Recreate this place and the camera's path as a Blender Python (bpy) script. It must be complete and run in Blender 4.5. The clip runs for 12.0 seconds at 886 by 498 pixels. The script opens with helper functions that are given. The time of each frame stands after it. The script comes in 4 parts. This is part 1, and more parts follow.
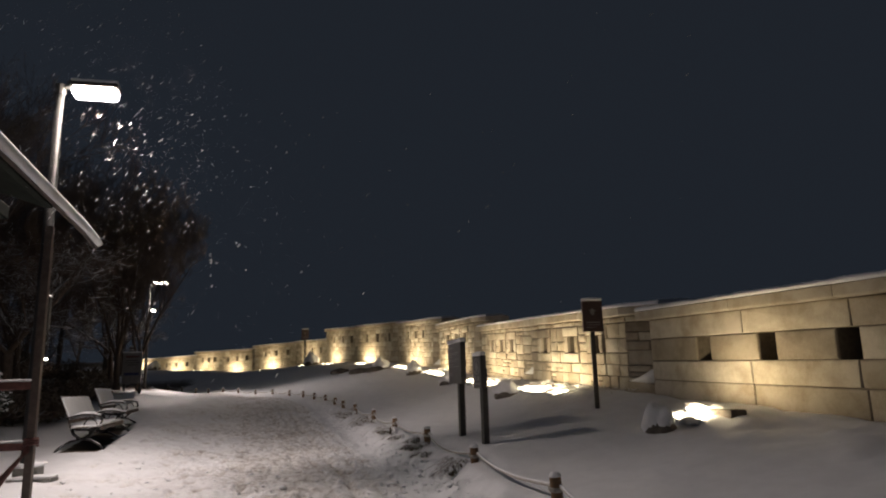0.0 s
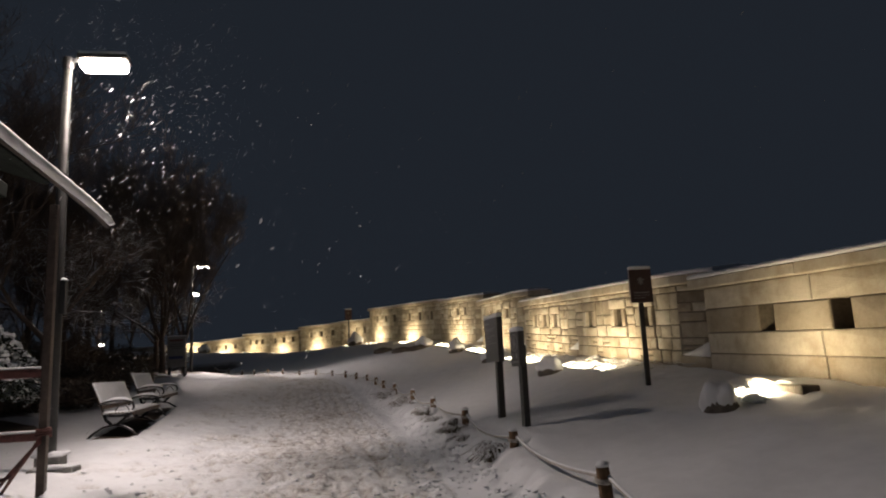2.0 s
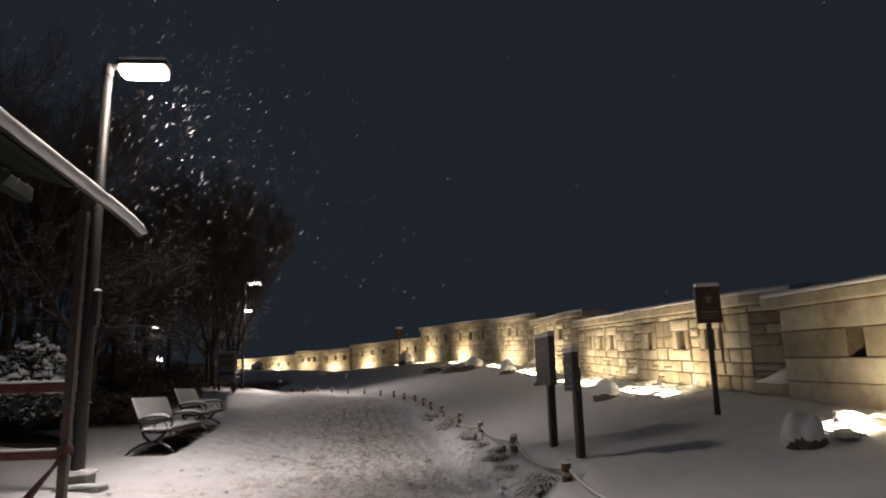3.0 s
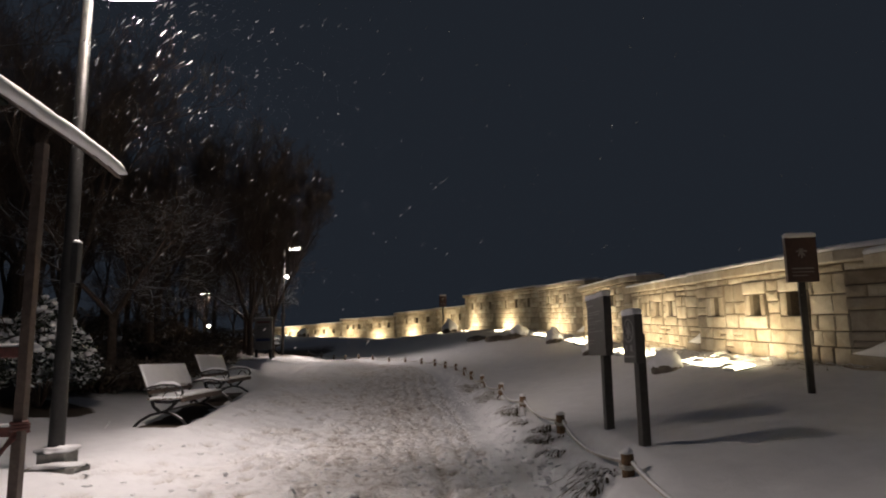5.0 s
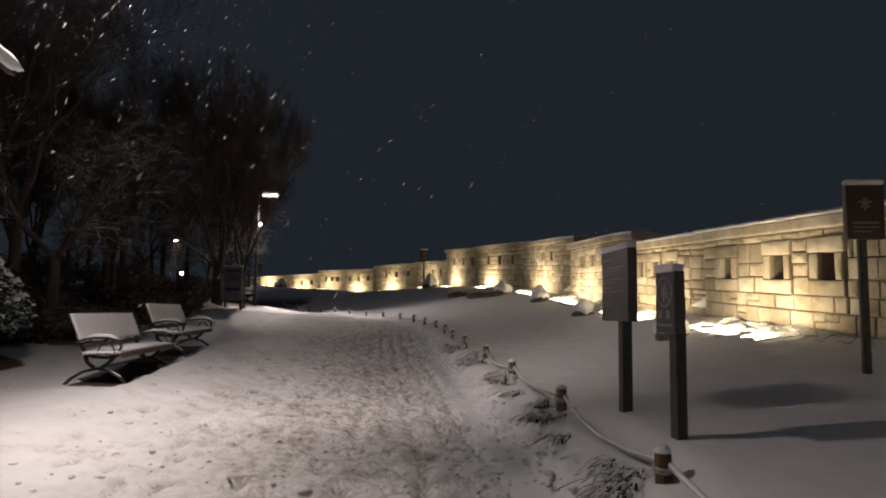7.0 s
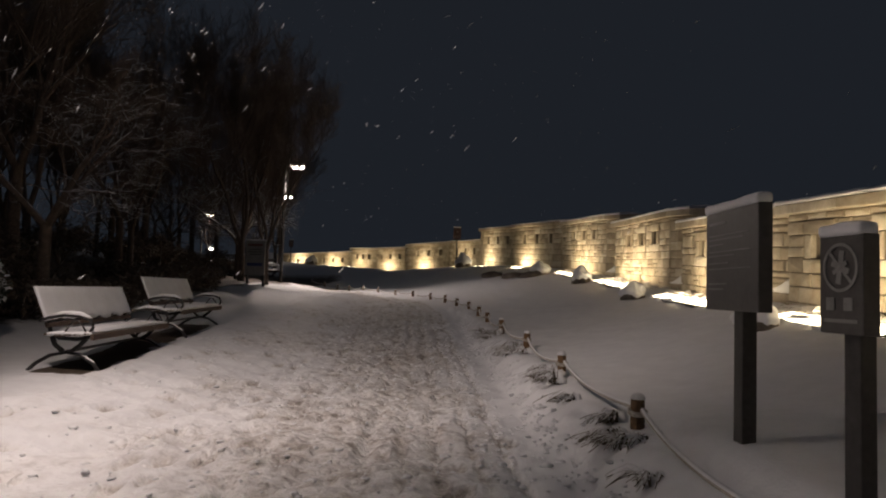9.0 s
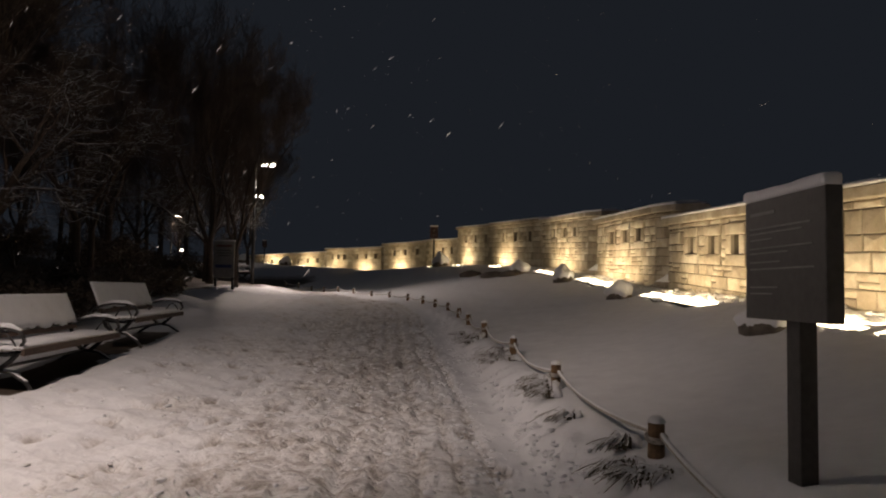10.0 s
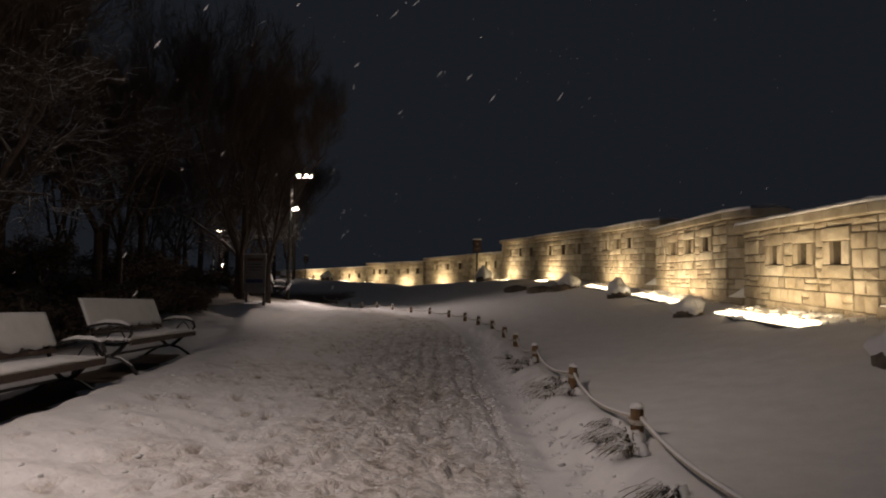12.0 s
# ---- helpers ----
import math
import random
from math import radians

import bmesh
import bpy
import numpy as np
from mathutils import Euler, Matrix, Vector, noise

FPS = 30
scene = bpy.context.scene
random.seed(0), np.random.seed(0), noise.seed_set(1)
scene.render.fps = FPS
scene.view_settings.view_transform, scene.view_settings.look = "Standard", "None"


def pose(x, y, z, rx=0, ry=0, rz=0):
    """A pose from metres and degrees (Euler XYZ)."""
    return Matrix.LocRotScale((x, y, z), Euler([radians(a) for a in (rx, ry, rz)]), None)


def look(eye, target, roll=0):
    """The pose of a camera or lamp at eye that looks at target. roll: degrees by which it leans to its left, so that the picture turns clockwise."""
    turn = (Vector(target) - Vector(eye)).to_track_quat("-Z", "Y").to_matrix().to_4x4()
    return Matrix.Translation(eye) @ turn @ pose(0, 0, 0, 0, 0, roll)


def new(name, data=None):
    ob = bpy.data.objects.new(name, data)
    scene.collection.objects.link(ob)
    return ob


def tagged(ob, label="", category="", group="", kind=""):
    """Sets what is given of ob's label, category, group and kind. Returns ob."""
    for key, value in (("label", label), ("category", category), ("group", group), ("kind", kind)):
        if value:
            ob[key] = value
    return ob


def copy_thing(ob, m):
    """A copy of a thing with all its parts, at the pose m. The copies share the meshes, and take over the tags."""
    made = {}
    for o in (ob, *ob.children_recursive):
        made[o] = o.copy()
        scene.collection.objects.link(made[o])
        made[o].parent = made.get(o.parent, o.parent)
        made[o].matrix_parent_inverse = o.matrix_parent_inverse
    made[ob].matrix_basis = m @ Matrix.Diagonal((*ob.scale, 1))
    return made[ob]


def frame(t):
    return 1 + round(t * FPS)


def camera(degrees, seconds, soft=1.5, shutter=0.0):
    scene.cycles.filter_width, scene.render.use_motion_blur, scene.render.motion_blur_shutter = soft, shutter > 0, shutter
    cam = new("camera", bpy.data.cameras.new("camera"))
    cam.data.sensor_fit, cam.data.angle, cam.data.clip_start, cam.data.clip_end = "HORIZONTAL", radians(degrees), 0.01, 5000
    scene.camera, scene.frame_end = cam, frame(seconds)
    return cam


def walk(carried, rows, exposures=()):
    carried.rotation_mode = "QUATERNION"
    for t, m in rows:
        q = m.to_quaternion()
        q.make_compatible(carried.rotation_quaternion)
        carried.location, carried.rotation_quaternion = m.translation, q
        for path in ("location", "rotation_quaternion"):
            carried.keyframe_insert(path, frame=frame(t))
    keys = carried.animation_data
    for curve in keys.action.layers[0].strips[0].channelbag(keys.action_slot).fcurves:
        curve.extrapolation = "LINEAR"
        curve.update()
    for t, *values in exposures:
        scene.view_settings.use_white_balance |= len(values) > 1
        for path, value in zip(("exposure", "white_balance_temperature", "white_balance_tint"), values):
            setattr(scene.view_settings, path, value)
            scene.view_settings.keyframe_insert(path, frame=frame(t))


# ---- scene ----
cam = camera(66.3, 12.0, soft=2.0)
PATH = [
    (0, (0.216, -0.161, 1.222), (0.658, 1.749, 1.616), -1.6),
    (0.5, (0.252, -0.07, 1.22), (0.644, 1.854, 1.604), -1.5),
    (1, (0.404, 0.124, 1.238), (0.683, 2.067, 1.624), -1.1),
    (1.5, (0.466, 0.237, 1.225), (0.765, 2.187, 1.553), -2.1),
    (2, (0.487, 0.452, 1.237), (0.804, 2.398, 1.572), -2.7),
    (2.5, (0.53, 0.659, 1.244), (0.804, 2.613, 1.569), -3.0),
    (3, (0.639, 1.009, 1.247), (0.802, 2.962, 1.646), -1.5),
    (3.2, (0.663, 1.126, 1.246), (0.813, 3.085, 1.621), -2.0),
    (5, (0.876, 2.294, 1.251), (0.9, 4.27, 1.564), -0.9),
    (5.5, (0.864, 2.577, 1.28), (0.949, 4.556, 1.558), -1.3),
    (6, (0.898, 2.919, 1.283), (0.947, 4.895, 1.592), -0.3),
    (6.5, (0.906, 3.242, 1.274), (0.993, 5.222, 1.541), 0.1),
    (7, (0.871, 3.579, 1.292), (0.949, 5.569, 1.475), 0.8),
    (7.5, (0.89, 3.979, 1.285), (0.881, 5.969, 1.483), 2.0),
    (7.7, (0.918, 4.119, 1.284), (0.882, 6.113, 1.437), 2.1),
    (9.5, (0.889, 5.485, 1.308), (0.897, 7.481, 1.43), 1.5),
    (10, (0.868, 5.834, 1.334), (0.919, 7.83, 1.456), 1.2),
    (10.5, (0.893, 6.218, 1.34), (0.863, 8.213, 1.485), 1.7),
    (11, (0.903, 6.548, 1.332), (0.855, 8.545, 1.444), 2.0),
    (11.5, (0.896, 6.899, 1.353), (0.892, 8.898, 1.435), 0.8),
    (12, (0.91, 7.28, 1.362), (0.832, 9.272, 1.526), 1.2),
]
walk(cam, [(t, look(eye, target, roll)) for t, eye, target, roll in PATH], [(0.0, 0.08, 6400, 10), (7.5, 0.06, 6500, 11), (9.6, -0.28, 6800, 13), (12.0, -0.48, 6950, 14)])

# ---- night sky and lamps ----
world = bpy.data.worlds.new("night_sky")
scene.world = world
world.use_nodes = True
wn = world.node_tree
wbg = wn.nodes["Background"]
wbg.inputs["Color"].default_value = (0.53, 0.66, 0.90, 1)
wbg.inputs["Strength"].default_value = 0.0235

LAMP1 = Vector((-2.30, 8.95, 5.10))
LAMP2 = Vector((-5.52, 33.0, 6.24))


def lamp(name, kind, place, target, energy, color, size=0.1, size_y=0.1, cone=160, blend=0.6, narrow=1.0):
    data = bpy.data.lights.new(name, kind)
    data.energy, data.color = energy, color
    if kind == "AREA":
        data.shape, data.size, data.size_y = "RECTANGLE", size, size_y
    else:
        data.shadow_soft_size = size
    if kind == "SPOT":
        data.spot_size, data.spot_blend = radians(cone), blend
    ob = new(name, data)
    ob.matrix_world = look(place, target) @ Matrix.Diagonal((narrow, 1, 1, 1))
    return ob


WHITE_LED = (1.0, 0.85, 0.77)
WARM = (1.0, 0.79, 0.47)
# two lobes along the path, as street lamps throw their light
for side in (-1.0, 1.0):
    lamp("street_lamp_light", "SPOT", LAMP1 - Vector((0, 0, 0.12)), LAMP1 + Vector((0.52, side, -0.97)), 820, WHITE_LED, 0.14, cone=134, blend=0.75, narrow=0.42)
lamp("street_lamp_light", "SPOT", LAMP2 - Vector((0, 0, 0.10)), LAMP2 + Vector((1.8, -3.4, -5.2)), 2500, WHITE_LED, 0.16, cone=128, blend=1.0)
lamp("street_lamp_light", "SPOT", (-18.4, 60, 6.7), (-18.4, 60, 0), 500, WHITE_LED, 0.15, cone=150, blend=0.5)


# ---- materials ----
def material(name):
    m = bpy.data.materials.new(name)
    m.use_nodes = True
    t = m.node_tree
    return m, t, t.nodes["Principled BSDF"]


def node(t, kind, **values):
    n = t.nodes.new(kind)
    for key, value in values.items():
        n.inputs[key].default_value = value
    return n


def noise_tex(t, scale, detail=4, rough=0.6, space="Object"):
    co = t.nodes.new("ShaderNodeTexCoord")
    n = node(t, "ShaderNodeTexNoise", Scale=scale, Detail=detail, Roughness=rough)
    t.links.new(co.outputs[space], n.inputs["Vector"])
    return n


def ramp(t, source, stops):
    r = t.nodes.new("ShaderNodeValToRGB")
    e = r.color_ramp.elements
    while len(e) < len(stops):
        e.new(0.5)
    for el, (pos, col) in zip(e, stops):
        el.position = pos
        el.color = (*col, 1) if len(col) == 3 else col
    t.links.new(source, r.inputs["Fac"])
    return r


def mix(t, fac, a, b, how="MIX"):
    m = t.nodes.new("ShaderNodeMix")
    m.data_type, m.blend_type = "RGBA", how
    for value, socket in ((fac, 0), (a, 6), (b, 7)):
        if isinstance(value, (int, float)):
            m.inputs[socket].default_value = value
        elif isinstance(value, tuple):
            m.inputs[socket].default_value = (*value, 1)
        else:
            t.links.new(value, m.inputs[socket])
    return m.outputs[2]


def bump(t, b, height, strength, distance):
    n = node(t, "ShaderNodeBump", Strength=strength, Distance=distance)
    t.links.new(height, n.inputs["Height"])
    t.links.new(n.outputs["Normal"], b.inputs["Normal"])
    return n


def plain(name, color, rough=0.6, metal=0.0, scale=18, vary=0.25, relief=0.15, grain=0.004):
    m, t, b = material(name)
    n = noise_tex(t, scale, 6)
    big = noise_tex(t, scale * 0.13, 3)
    dark = tuple(c * (1 - vary) for c in color)
    light = tuple(min(1, c * (1 + vary)) for c in color)
    c1 = ramp(t, n.outputs["Fac"], [(0.3, dark), (0.7, light)])
    c2 = ramp(t, big.outputs["Fac"], [(0.35, (0.78, 0.78, 0.78)), (0.65, (1, 1, 1))])
    t.links.new(mix(t, 1.0, c1.outputs["Color"], c2.outputs["Color"], "MULTIPLY"), b.inputs["Base Color"])
    b.inputs["Roughness"].default_value, b.inputs["Metallic"].default_value = rough, metal
    bump(t, b, n.outputs["Fac"], relief, grain)
    return m


def snow_dusted(name, color, rough=0.8, scale=14, low=0.35, high=0.6, amount=0.5):
    """A dark surface with snow lying on the faces that look up."""
    m, t, b = material(name)
    n = noise_tex(t, scale, 5)
    c1 = ramp(t, n.outputs["Fac"], [(0.3, tuple(c * 0.6 for c in color)), (0.7, tuple(c * 1.4 for c in color))])
    geo = t.nodes.new("ShaderNodeNewGeometry")
    sep = t.nodes.new("ShaderNodeSeparateXYZ")
    t.links.new(geo.outputs["Normal"], sep.inputs[0])
    n2 = noise_tex(t, scale * 0.25, 3)
    add = node(t, "ShaderNodeMath")
    add.operation = "MULTIPLY_ADD"
    t.links.new(n2.outputs["Fac"], add.inputs[0])
    add.inputs[1].default_value = amount
    t.links.new(sep.outputs["Z"], add.inputs[2])
    r = ramp(t, add.outputs[0], [(low + amount * 0.5, (0, 0, 0)), (high + amount * 0.5, (1, 1, 1))])
    t.links.new(mix(t, r.outputs["Color"], c1.outputs["Color"], (0.78, 0.79, 0.82)), b.inputs["Base Color"])
    b.inputs["Roughness"].default_value = rough
    bump(t, b, n.outputs["Fac"], 0.3, 0.01)
    return m


def snow_material(name, tint=(0.80, 0.81, 0.84)):
    m, t, b = material(name)
    fine = noise_tex(t, 55, 6, 0.7)
    mid = noise_tex(t, 6, 5, 0.6)
    big = noise_tex(t, 0.7, 3)
    c = ramp(t, mid.outputs["Fac"], [(0.3, tuple(x * 0.92 for x in tint)), (0.7, tint)])
    c2 = ramp(t, big.outputs["Fac"], [(0.3, (0.93, 0.93, 0.93)), (0.7, (1, 1, 1))])
    t.links.new(mix(t, 1.0, c.outputs["Color"], c2.outputs["Color"], "MULTIPLY"), b.inputs["Base Color"])
    b.inputs["Roughness"].default_value = 0.75
    b.inputs["Specular IOR Level"].default_value = 0.25
    b1 = bump(t, b, mid.outputs["Fac"], 0.35, 0.03)
    b2 = node(t, "ShaderNodeBump", Strength=0.4, Distance=0.006)
    t.links.new(fine.outputs["Fac"], b2.inputs["Height"])
    t.links.new(b1.outputs["Normal"], b2.inputs["Normal"])
    t.links.new(b2.outputs["Normal"], b.inputs["Normal"])
    return m


def ground_material():
    """Fresh snow, with the trodden, dirty snow of the path by the attribute 'trodden'."""
    m, t, b = material("snow_ground")
    fine = noise_tex(t, 60, 6, 0.7)
    mid = noise_tex(t, 5, 6, 0.65)
    patch = noise_tex(t, 1.1, 5, 0.6)
    fresh = ramp(t, mid.outputs["Fac"], [(0.3, (0.74, 0.75, 0.78)), (0.7, (0.82, 0.83, 0.86))])
    dirty = ramp(t, mid.outputs["Fac"], [(0.32, (0.30, 0.27, 0.245)), (0.43, (0.54, 0.51, 0.49)), (0.53, (0.74, 0.73, 0.73))])
    att = t.nodes.new("ShaderNodeAttribute")
    att.attribute_name = "trodden"
    add = node(t, "ShaderNodeMath")
    add.operation = "MULTIPLY_ADD"
    t.links.new(patch.outputs["Fac"], add.inputs[0])
    add.inputs[1].default_value = 0.8
    t.links.new(att.outputs["Fac"], add.inputs[2])
    fac = ramp(t, add.outputs[0], [(0.55, (0, 0, 0)), (1.25, (1, 1, 1))])
    fac.color_ramp.elements[1].position = 1.0
    fleck = noise_tex(t, 15, 5, 0.7)
    flecks = ramp(t, fleck.outputs["Fac"], [(0.36, (0.58, 0.56, 0.54)), (0.48, (1.0, 1.0, 1.0))])
    dirtier = mix(t, 1.0, dirty.outputs["Color"], flecks.outputs["Color"], "MULTIPLY")
    snowy = mix(t, fac.outputs["Color"], fresh.outputs["Color"], dirtier)
    # dark wood floor; also paints the shade below the benches and the evergreen
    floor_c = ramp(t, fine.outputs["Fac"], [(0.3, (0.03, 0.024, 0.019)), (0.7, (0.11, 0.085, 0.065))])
    att2 = t.nodes.new("ShaderNodeAttribute")
    att2.attribute_name = "litter_and_shade"
    add2 = node(t, "ShaderNodeMath")
    add2.operation = "MULTIPLY_ADD"
    t.links.new(mid.outputs["Fac"], add2.inputs[0])
    add2.inputs[1].default_value = -0.9
    t.links.new(att2.outputs["Fac"], add2.inputs[2])
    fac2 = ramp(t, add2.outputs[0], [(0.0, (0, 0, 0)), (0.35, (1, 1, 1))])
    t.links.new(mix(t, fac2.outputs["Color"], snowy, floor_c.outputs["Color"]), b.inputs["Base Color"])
    b.inputs["Roughness"].default_value = 0.7
    b.inputs["Specular IOR Level"].default_value = 0.25
    b1 = bump(t, b, mid.outputs["Fac"], 0.4, 0.03)
    warp = noise_tex(t, 6, 3, 0.6)
    shift = node(t, "ShaderNodeVectorMath")
    shift.operation = "MULTIPLY_ADD"
    t.links.new(warp.outputs["Color"], shift.inputs[0])
    shift.inputs[1].default_value = (0.14, 0.14, 0.14)
    place = t.nodes.new("ShaderNodeTexCoord")
    t.links.new(place.outputs["Object"], shift.inputs[2])
    cells = t.nodes.new("ShaderNodeTexVoronoi")
    cells.inputs["Scale"].default_value = 8.5
    t.links.new(shift.outputs[0], cells.inputs["Vector"])
    clump = ramp(t, cells.outputs["Distance"], [(0.1, (1, 1, 1)), (0.75, (0, 0, 0))])
    rough = node(t, "ShaderNodeMath")
    rough.operation = "MULTIPLY"
    t.links.new(clump.outputs["Color"], rough.inputs[0])
    t.links.new(att.outputs["Fac"], rough.inputs[1])
    b3 = node(t, "ShaderNodeBump", Strength=0.9, Distance=0.038)
    t.links.new(rough.outputs[0], b3.inputs["Height"])
    t.links.new(b1.outputs["Normal"], b3.inputs["Normal"])
    crumb = noise_tex(t, 17, 4, 0.6)
    crumbs = node(t, "ShaderNodeMath")
    crumbs.operation = "MULTIPLY"
    t.links.new(crumb.outputs["Fac"], crumbs.inputs[0])
    t.links.new(att.outputs["Fac"], crumbs.inputs[1])
    b4 = node(t, "ShaderNodeBump", Strength=1.0, Distance=0.05)
    t.links.new(crumbs.outputs[0], b4.inputs["Height"])
    t.links.new(b3.outputs["Normal"], b4.inputs["Normal"])
    b2 = node(t, "ShaderNodeBump", Strength=0.5, Distance=0.006)
    t.links.new(fine.outputs["Fac"], b2.inputs["Height"])
    t.links.new(b4.outputs["Normal"], b2.inputs["Normal"])
    t.links.new(b2.outputs["Normal"], b.inputs["Normal"])
    return m


def stone_material():
    m, t, b = material("granite_ashlar")
    info = t.nodes.new("ShaderNodeObjectInfo")
    geo = t.nodes.new("ShaderNodeNewGeometry")
    rnd = node(t, "ShaderNodeMath")
    rnd.operation = "ADD"
    t.links.new(info.outputs["Random"], rnd.inputs[0])
    t.links.new(geo.outputs["Random Per Island"], rnd.inputs[1])
    fr = node(t, "ShaderNodeMath")
    fr.operation = "FRACT"
    t.links.new(rnd.outputs[0], fr.inputs[0])
    tone = ramp(t, fr.outputs[0], [(0.0, (0.27, 0.23, 0.18)), (0.35, (0.40, 0.35, 0.28)), (0.7, (0.47, 0.42, 0.34)), (1.0, (0.54, 0.50, 0.43))])
    speck = noise_tex(t, 90, 4, 0.7)
    stain = noise_tex(t, 2.3, 6, 0.65)
    c2 = ramp(t, speck.outputs["Fac"], [(0.3, (0.80, 0.80, 0.80)), (0.7, (1.08, 1.08, 1.08))])
    c3 = ramp(t, stain.outputs["Fac"], [(0.33, (0.62, 0.58, 0.52)), (0.6, (1.0, 1.0, 1.0))])
    c = mix(t, 1.0, tone.outputs["Color"], c2.outputs["Color"], "MULTIPLY")
    t.links.new(mix(t, 1.0, c, c3.outputs["Color"], "MULTIPLY"), b.inputs["Base Color"])
    b.inputs["Roughness"].default_value = 0.85
    b1 = bump(t, b, stain.outputs["Fac"], 0.5, 0.03)
    b2 = node(t, "ShaderNodeBump", Strength=0.5, Distance=0.006)
    t.links.new(speck.outputs["Fac"], b2.inputs["Height"])
    t.links.new(b1.outputs["Normal"], b2.inputs["Normal"])
    t.links.new(b2.outputs["Normal"], b.inputs["Normal"])
    return m


def glow(name, color, strength):
    m, t, b = material(name)
    b.inputs["Base Color"].default_value = (0.8, 0.8, 0.8, 1)
    b.inputs["Emission Color"].default_value = (*color, 1)
    b.inputs["Emission Strength"].default_value = strength
    return m


SNOW = snow_material("fresh_snow")
FLAKE = snow_material("thin_snowflakes")
FLAKE.node_tree.nodes["Principled BSDF"].inputs["Alpha"].default_value = 0.6
GROUND = ground_material()
STONE = stone_material()
MORTAR = plain("mortar_core", (0.19, 0.16, 0.125), 0.95, scale=30)
BARK = snow_dusted("snowy_bark", (0.085, 0.062, 0.048), 0.9, 16, 0.45, 0.85, 0.65)
BOUGH = snow_dusted("snowy_boughs", (0.085, 0.062, 0.048), 0.9, 16, 0.50, 0.88, 0.7)
TWIG = snow_dusted("twigs", (0.125, 0.09, 0.07), 0.9, 20, 0.68, 1.02, 0.8)
LEAF = snow_dusted("snowy_leaves", (0.035, 0.045, 0.025), 0.8, 9, 0.5, 0.95, 0.8)
HEDGE = snow_dusted("dry_hedge", (0.13, 0.10, 0.075), 0.9, 9, 0.66, 1.0, 0.8)
STEEL = plain("galvanised_steel", (0.05, 0.05, 0.05), 0.5, 0.3, 30, 0.15, 0.05)
DARKSTEEL = plain("dark_painted_steel", (0.035, 0.034, 0.035), 0.45, 0.2, 30, 0.3, 0.08)
SHELTERPOST = plain("brown_painted_post", (0.12, 0.09, 0.075), 0.5, 0.1, 18, 0.3, 0.1)
SIGNPOST = plain("charcoal_sign_post", (0.05, 0.048, 0.047), 0.5, 0.3, 25, 0.25, 0.1)
PANEL = plain("charcoal_sign_panel", (0.075, 0.072, 0.07), 0.45, 0.0, 25, 0.2, 0.06)
BROWNPANEL = plain("dark_brown_sign_panel", (0.06, 0.03, 0.026), 0.5, 0.0, 25, 0.25, 0.06)
INK = plain("pale_grey_lettering", (0.24, 0.24, 0.235), 0.6, 0.0, 40, 0.15, 0.02)
POST_WOOD = plain("weathered_post_wood", (0.17, 0.10, 0.05), 0.8, 0.0, 22, 0.4, 0.4, 0.006)
RED_WOOD = plain("dark_red_painted_wood", (0.16, 0.06, 0.05), 0.6, 0.0, 24, 0.35, 0.2)
ROPE = plain("dirty_white_rope", (0.45, 0.42, 0.38), 0.9, 0.0, 60, 0.35, 0.5, 0.006)
SOFFIT = plain("dark_green_soffit", (0.030, 0.036, 0.030), 0.7, 0.0, 14, 0.3, 0.1)
ROCK = plain("dark_boulder", (0.14, 0.12, 0.10), 0.9, 0.0, 7, 0.45, 0.8, 0.03)
SLATWOOD = plain("dark_bench_slats", (0.09, 0.06, 0.045), 0.7, 0.0, 26, 0.35, 0.2)
GRASS = snow_dusted("dry_grass", (0.09, 0.07, 0.04), 0.9, 20, 0.55, 0.9, 0.6)
BLUE_PRINT = plain("faded_blue_print", (0.05, 0.07, 0.20), 0.5, 0.0, 30, 0.2, 0.02)
BOARD = plain("pale_grey_notice_board", (0.32, 0.31, 0.30), 0.5, 0.0, 10, 0.15, 0.05)
SOFFIT.node_tree.nodes["Principled BSDF"].inputs["Specular IOR Level"].default_value = 0.05
CONCRETE = plain("concrete_footing", (0.30, 0.29, 0.27), 0.9, 0.0, 20, 0.25, 0.4, 0.01)
LENS = glow("lit_lens", (1.0, 0.84, 0.74), 110)
FLOOD_STRIP = glow("glowing_flood_strip", (1.0, 0.86, 0.58), 8)
LENS_FAR = glow("lit_far_lens", (1.0, 0.93, 0.78), 30)


# ---- mesh helpers ----
def link(name, verts, faces, mat, parent=None, label="", smooth=False):
    me = bpy.data.meshes.new(name)
    me.from_pydata([tuple(v) for v in verts], [], faces)
    me.materials.append(mat)
    if smooth:
        me.polygons.foreach_set("use_smooth", [True] * len(me.polygons))
    me.update()
    ob = new(name, me)
    ob.parent = parent
    if label:
        ob["label"] = label
    return ob


def part(name, bm, mat, parent=None, label="", smooth=False):
    me = bpy.data.meshes.new(name)
    bmesh.ops.recalc_face_normals(bm, faces=bm.faces)
    bm.to_mesh(me)
    bm.free()
    me.materials.append(mat)
    if smooth:
        me.polygons.foreach_set("use_smooth", [True] * len(me.polygons))
    ob = new(name, me)
    ob.parent = parent
    if label:
        ob["label"] = label
    return ob


def thing(name, m, label, category, group="", kind=""):
    ob = new(name)
    ob.empty_display_size = 0.2
    ob.matrix_world = m
    return tagged(ob, label, category, group, kind)


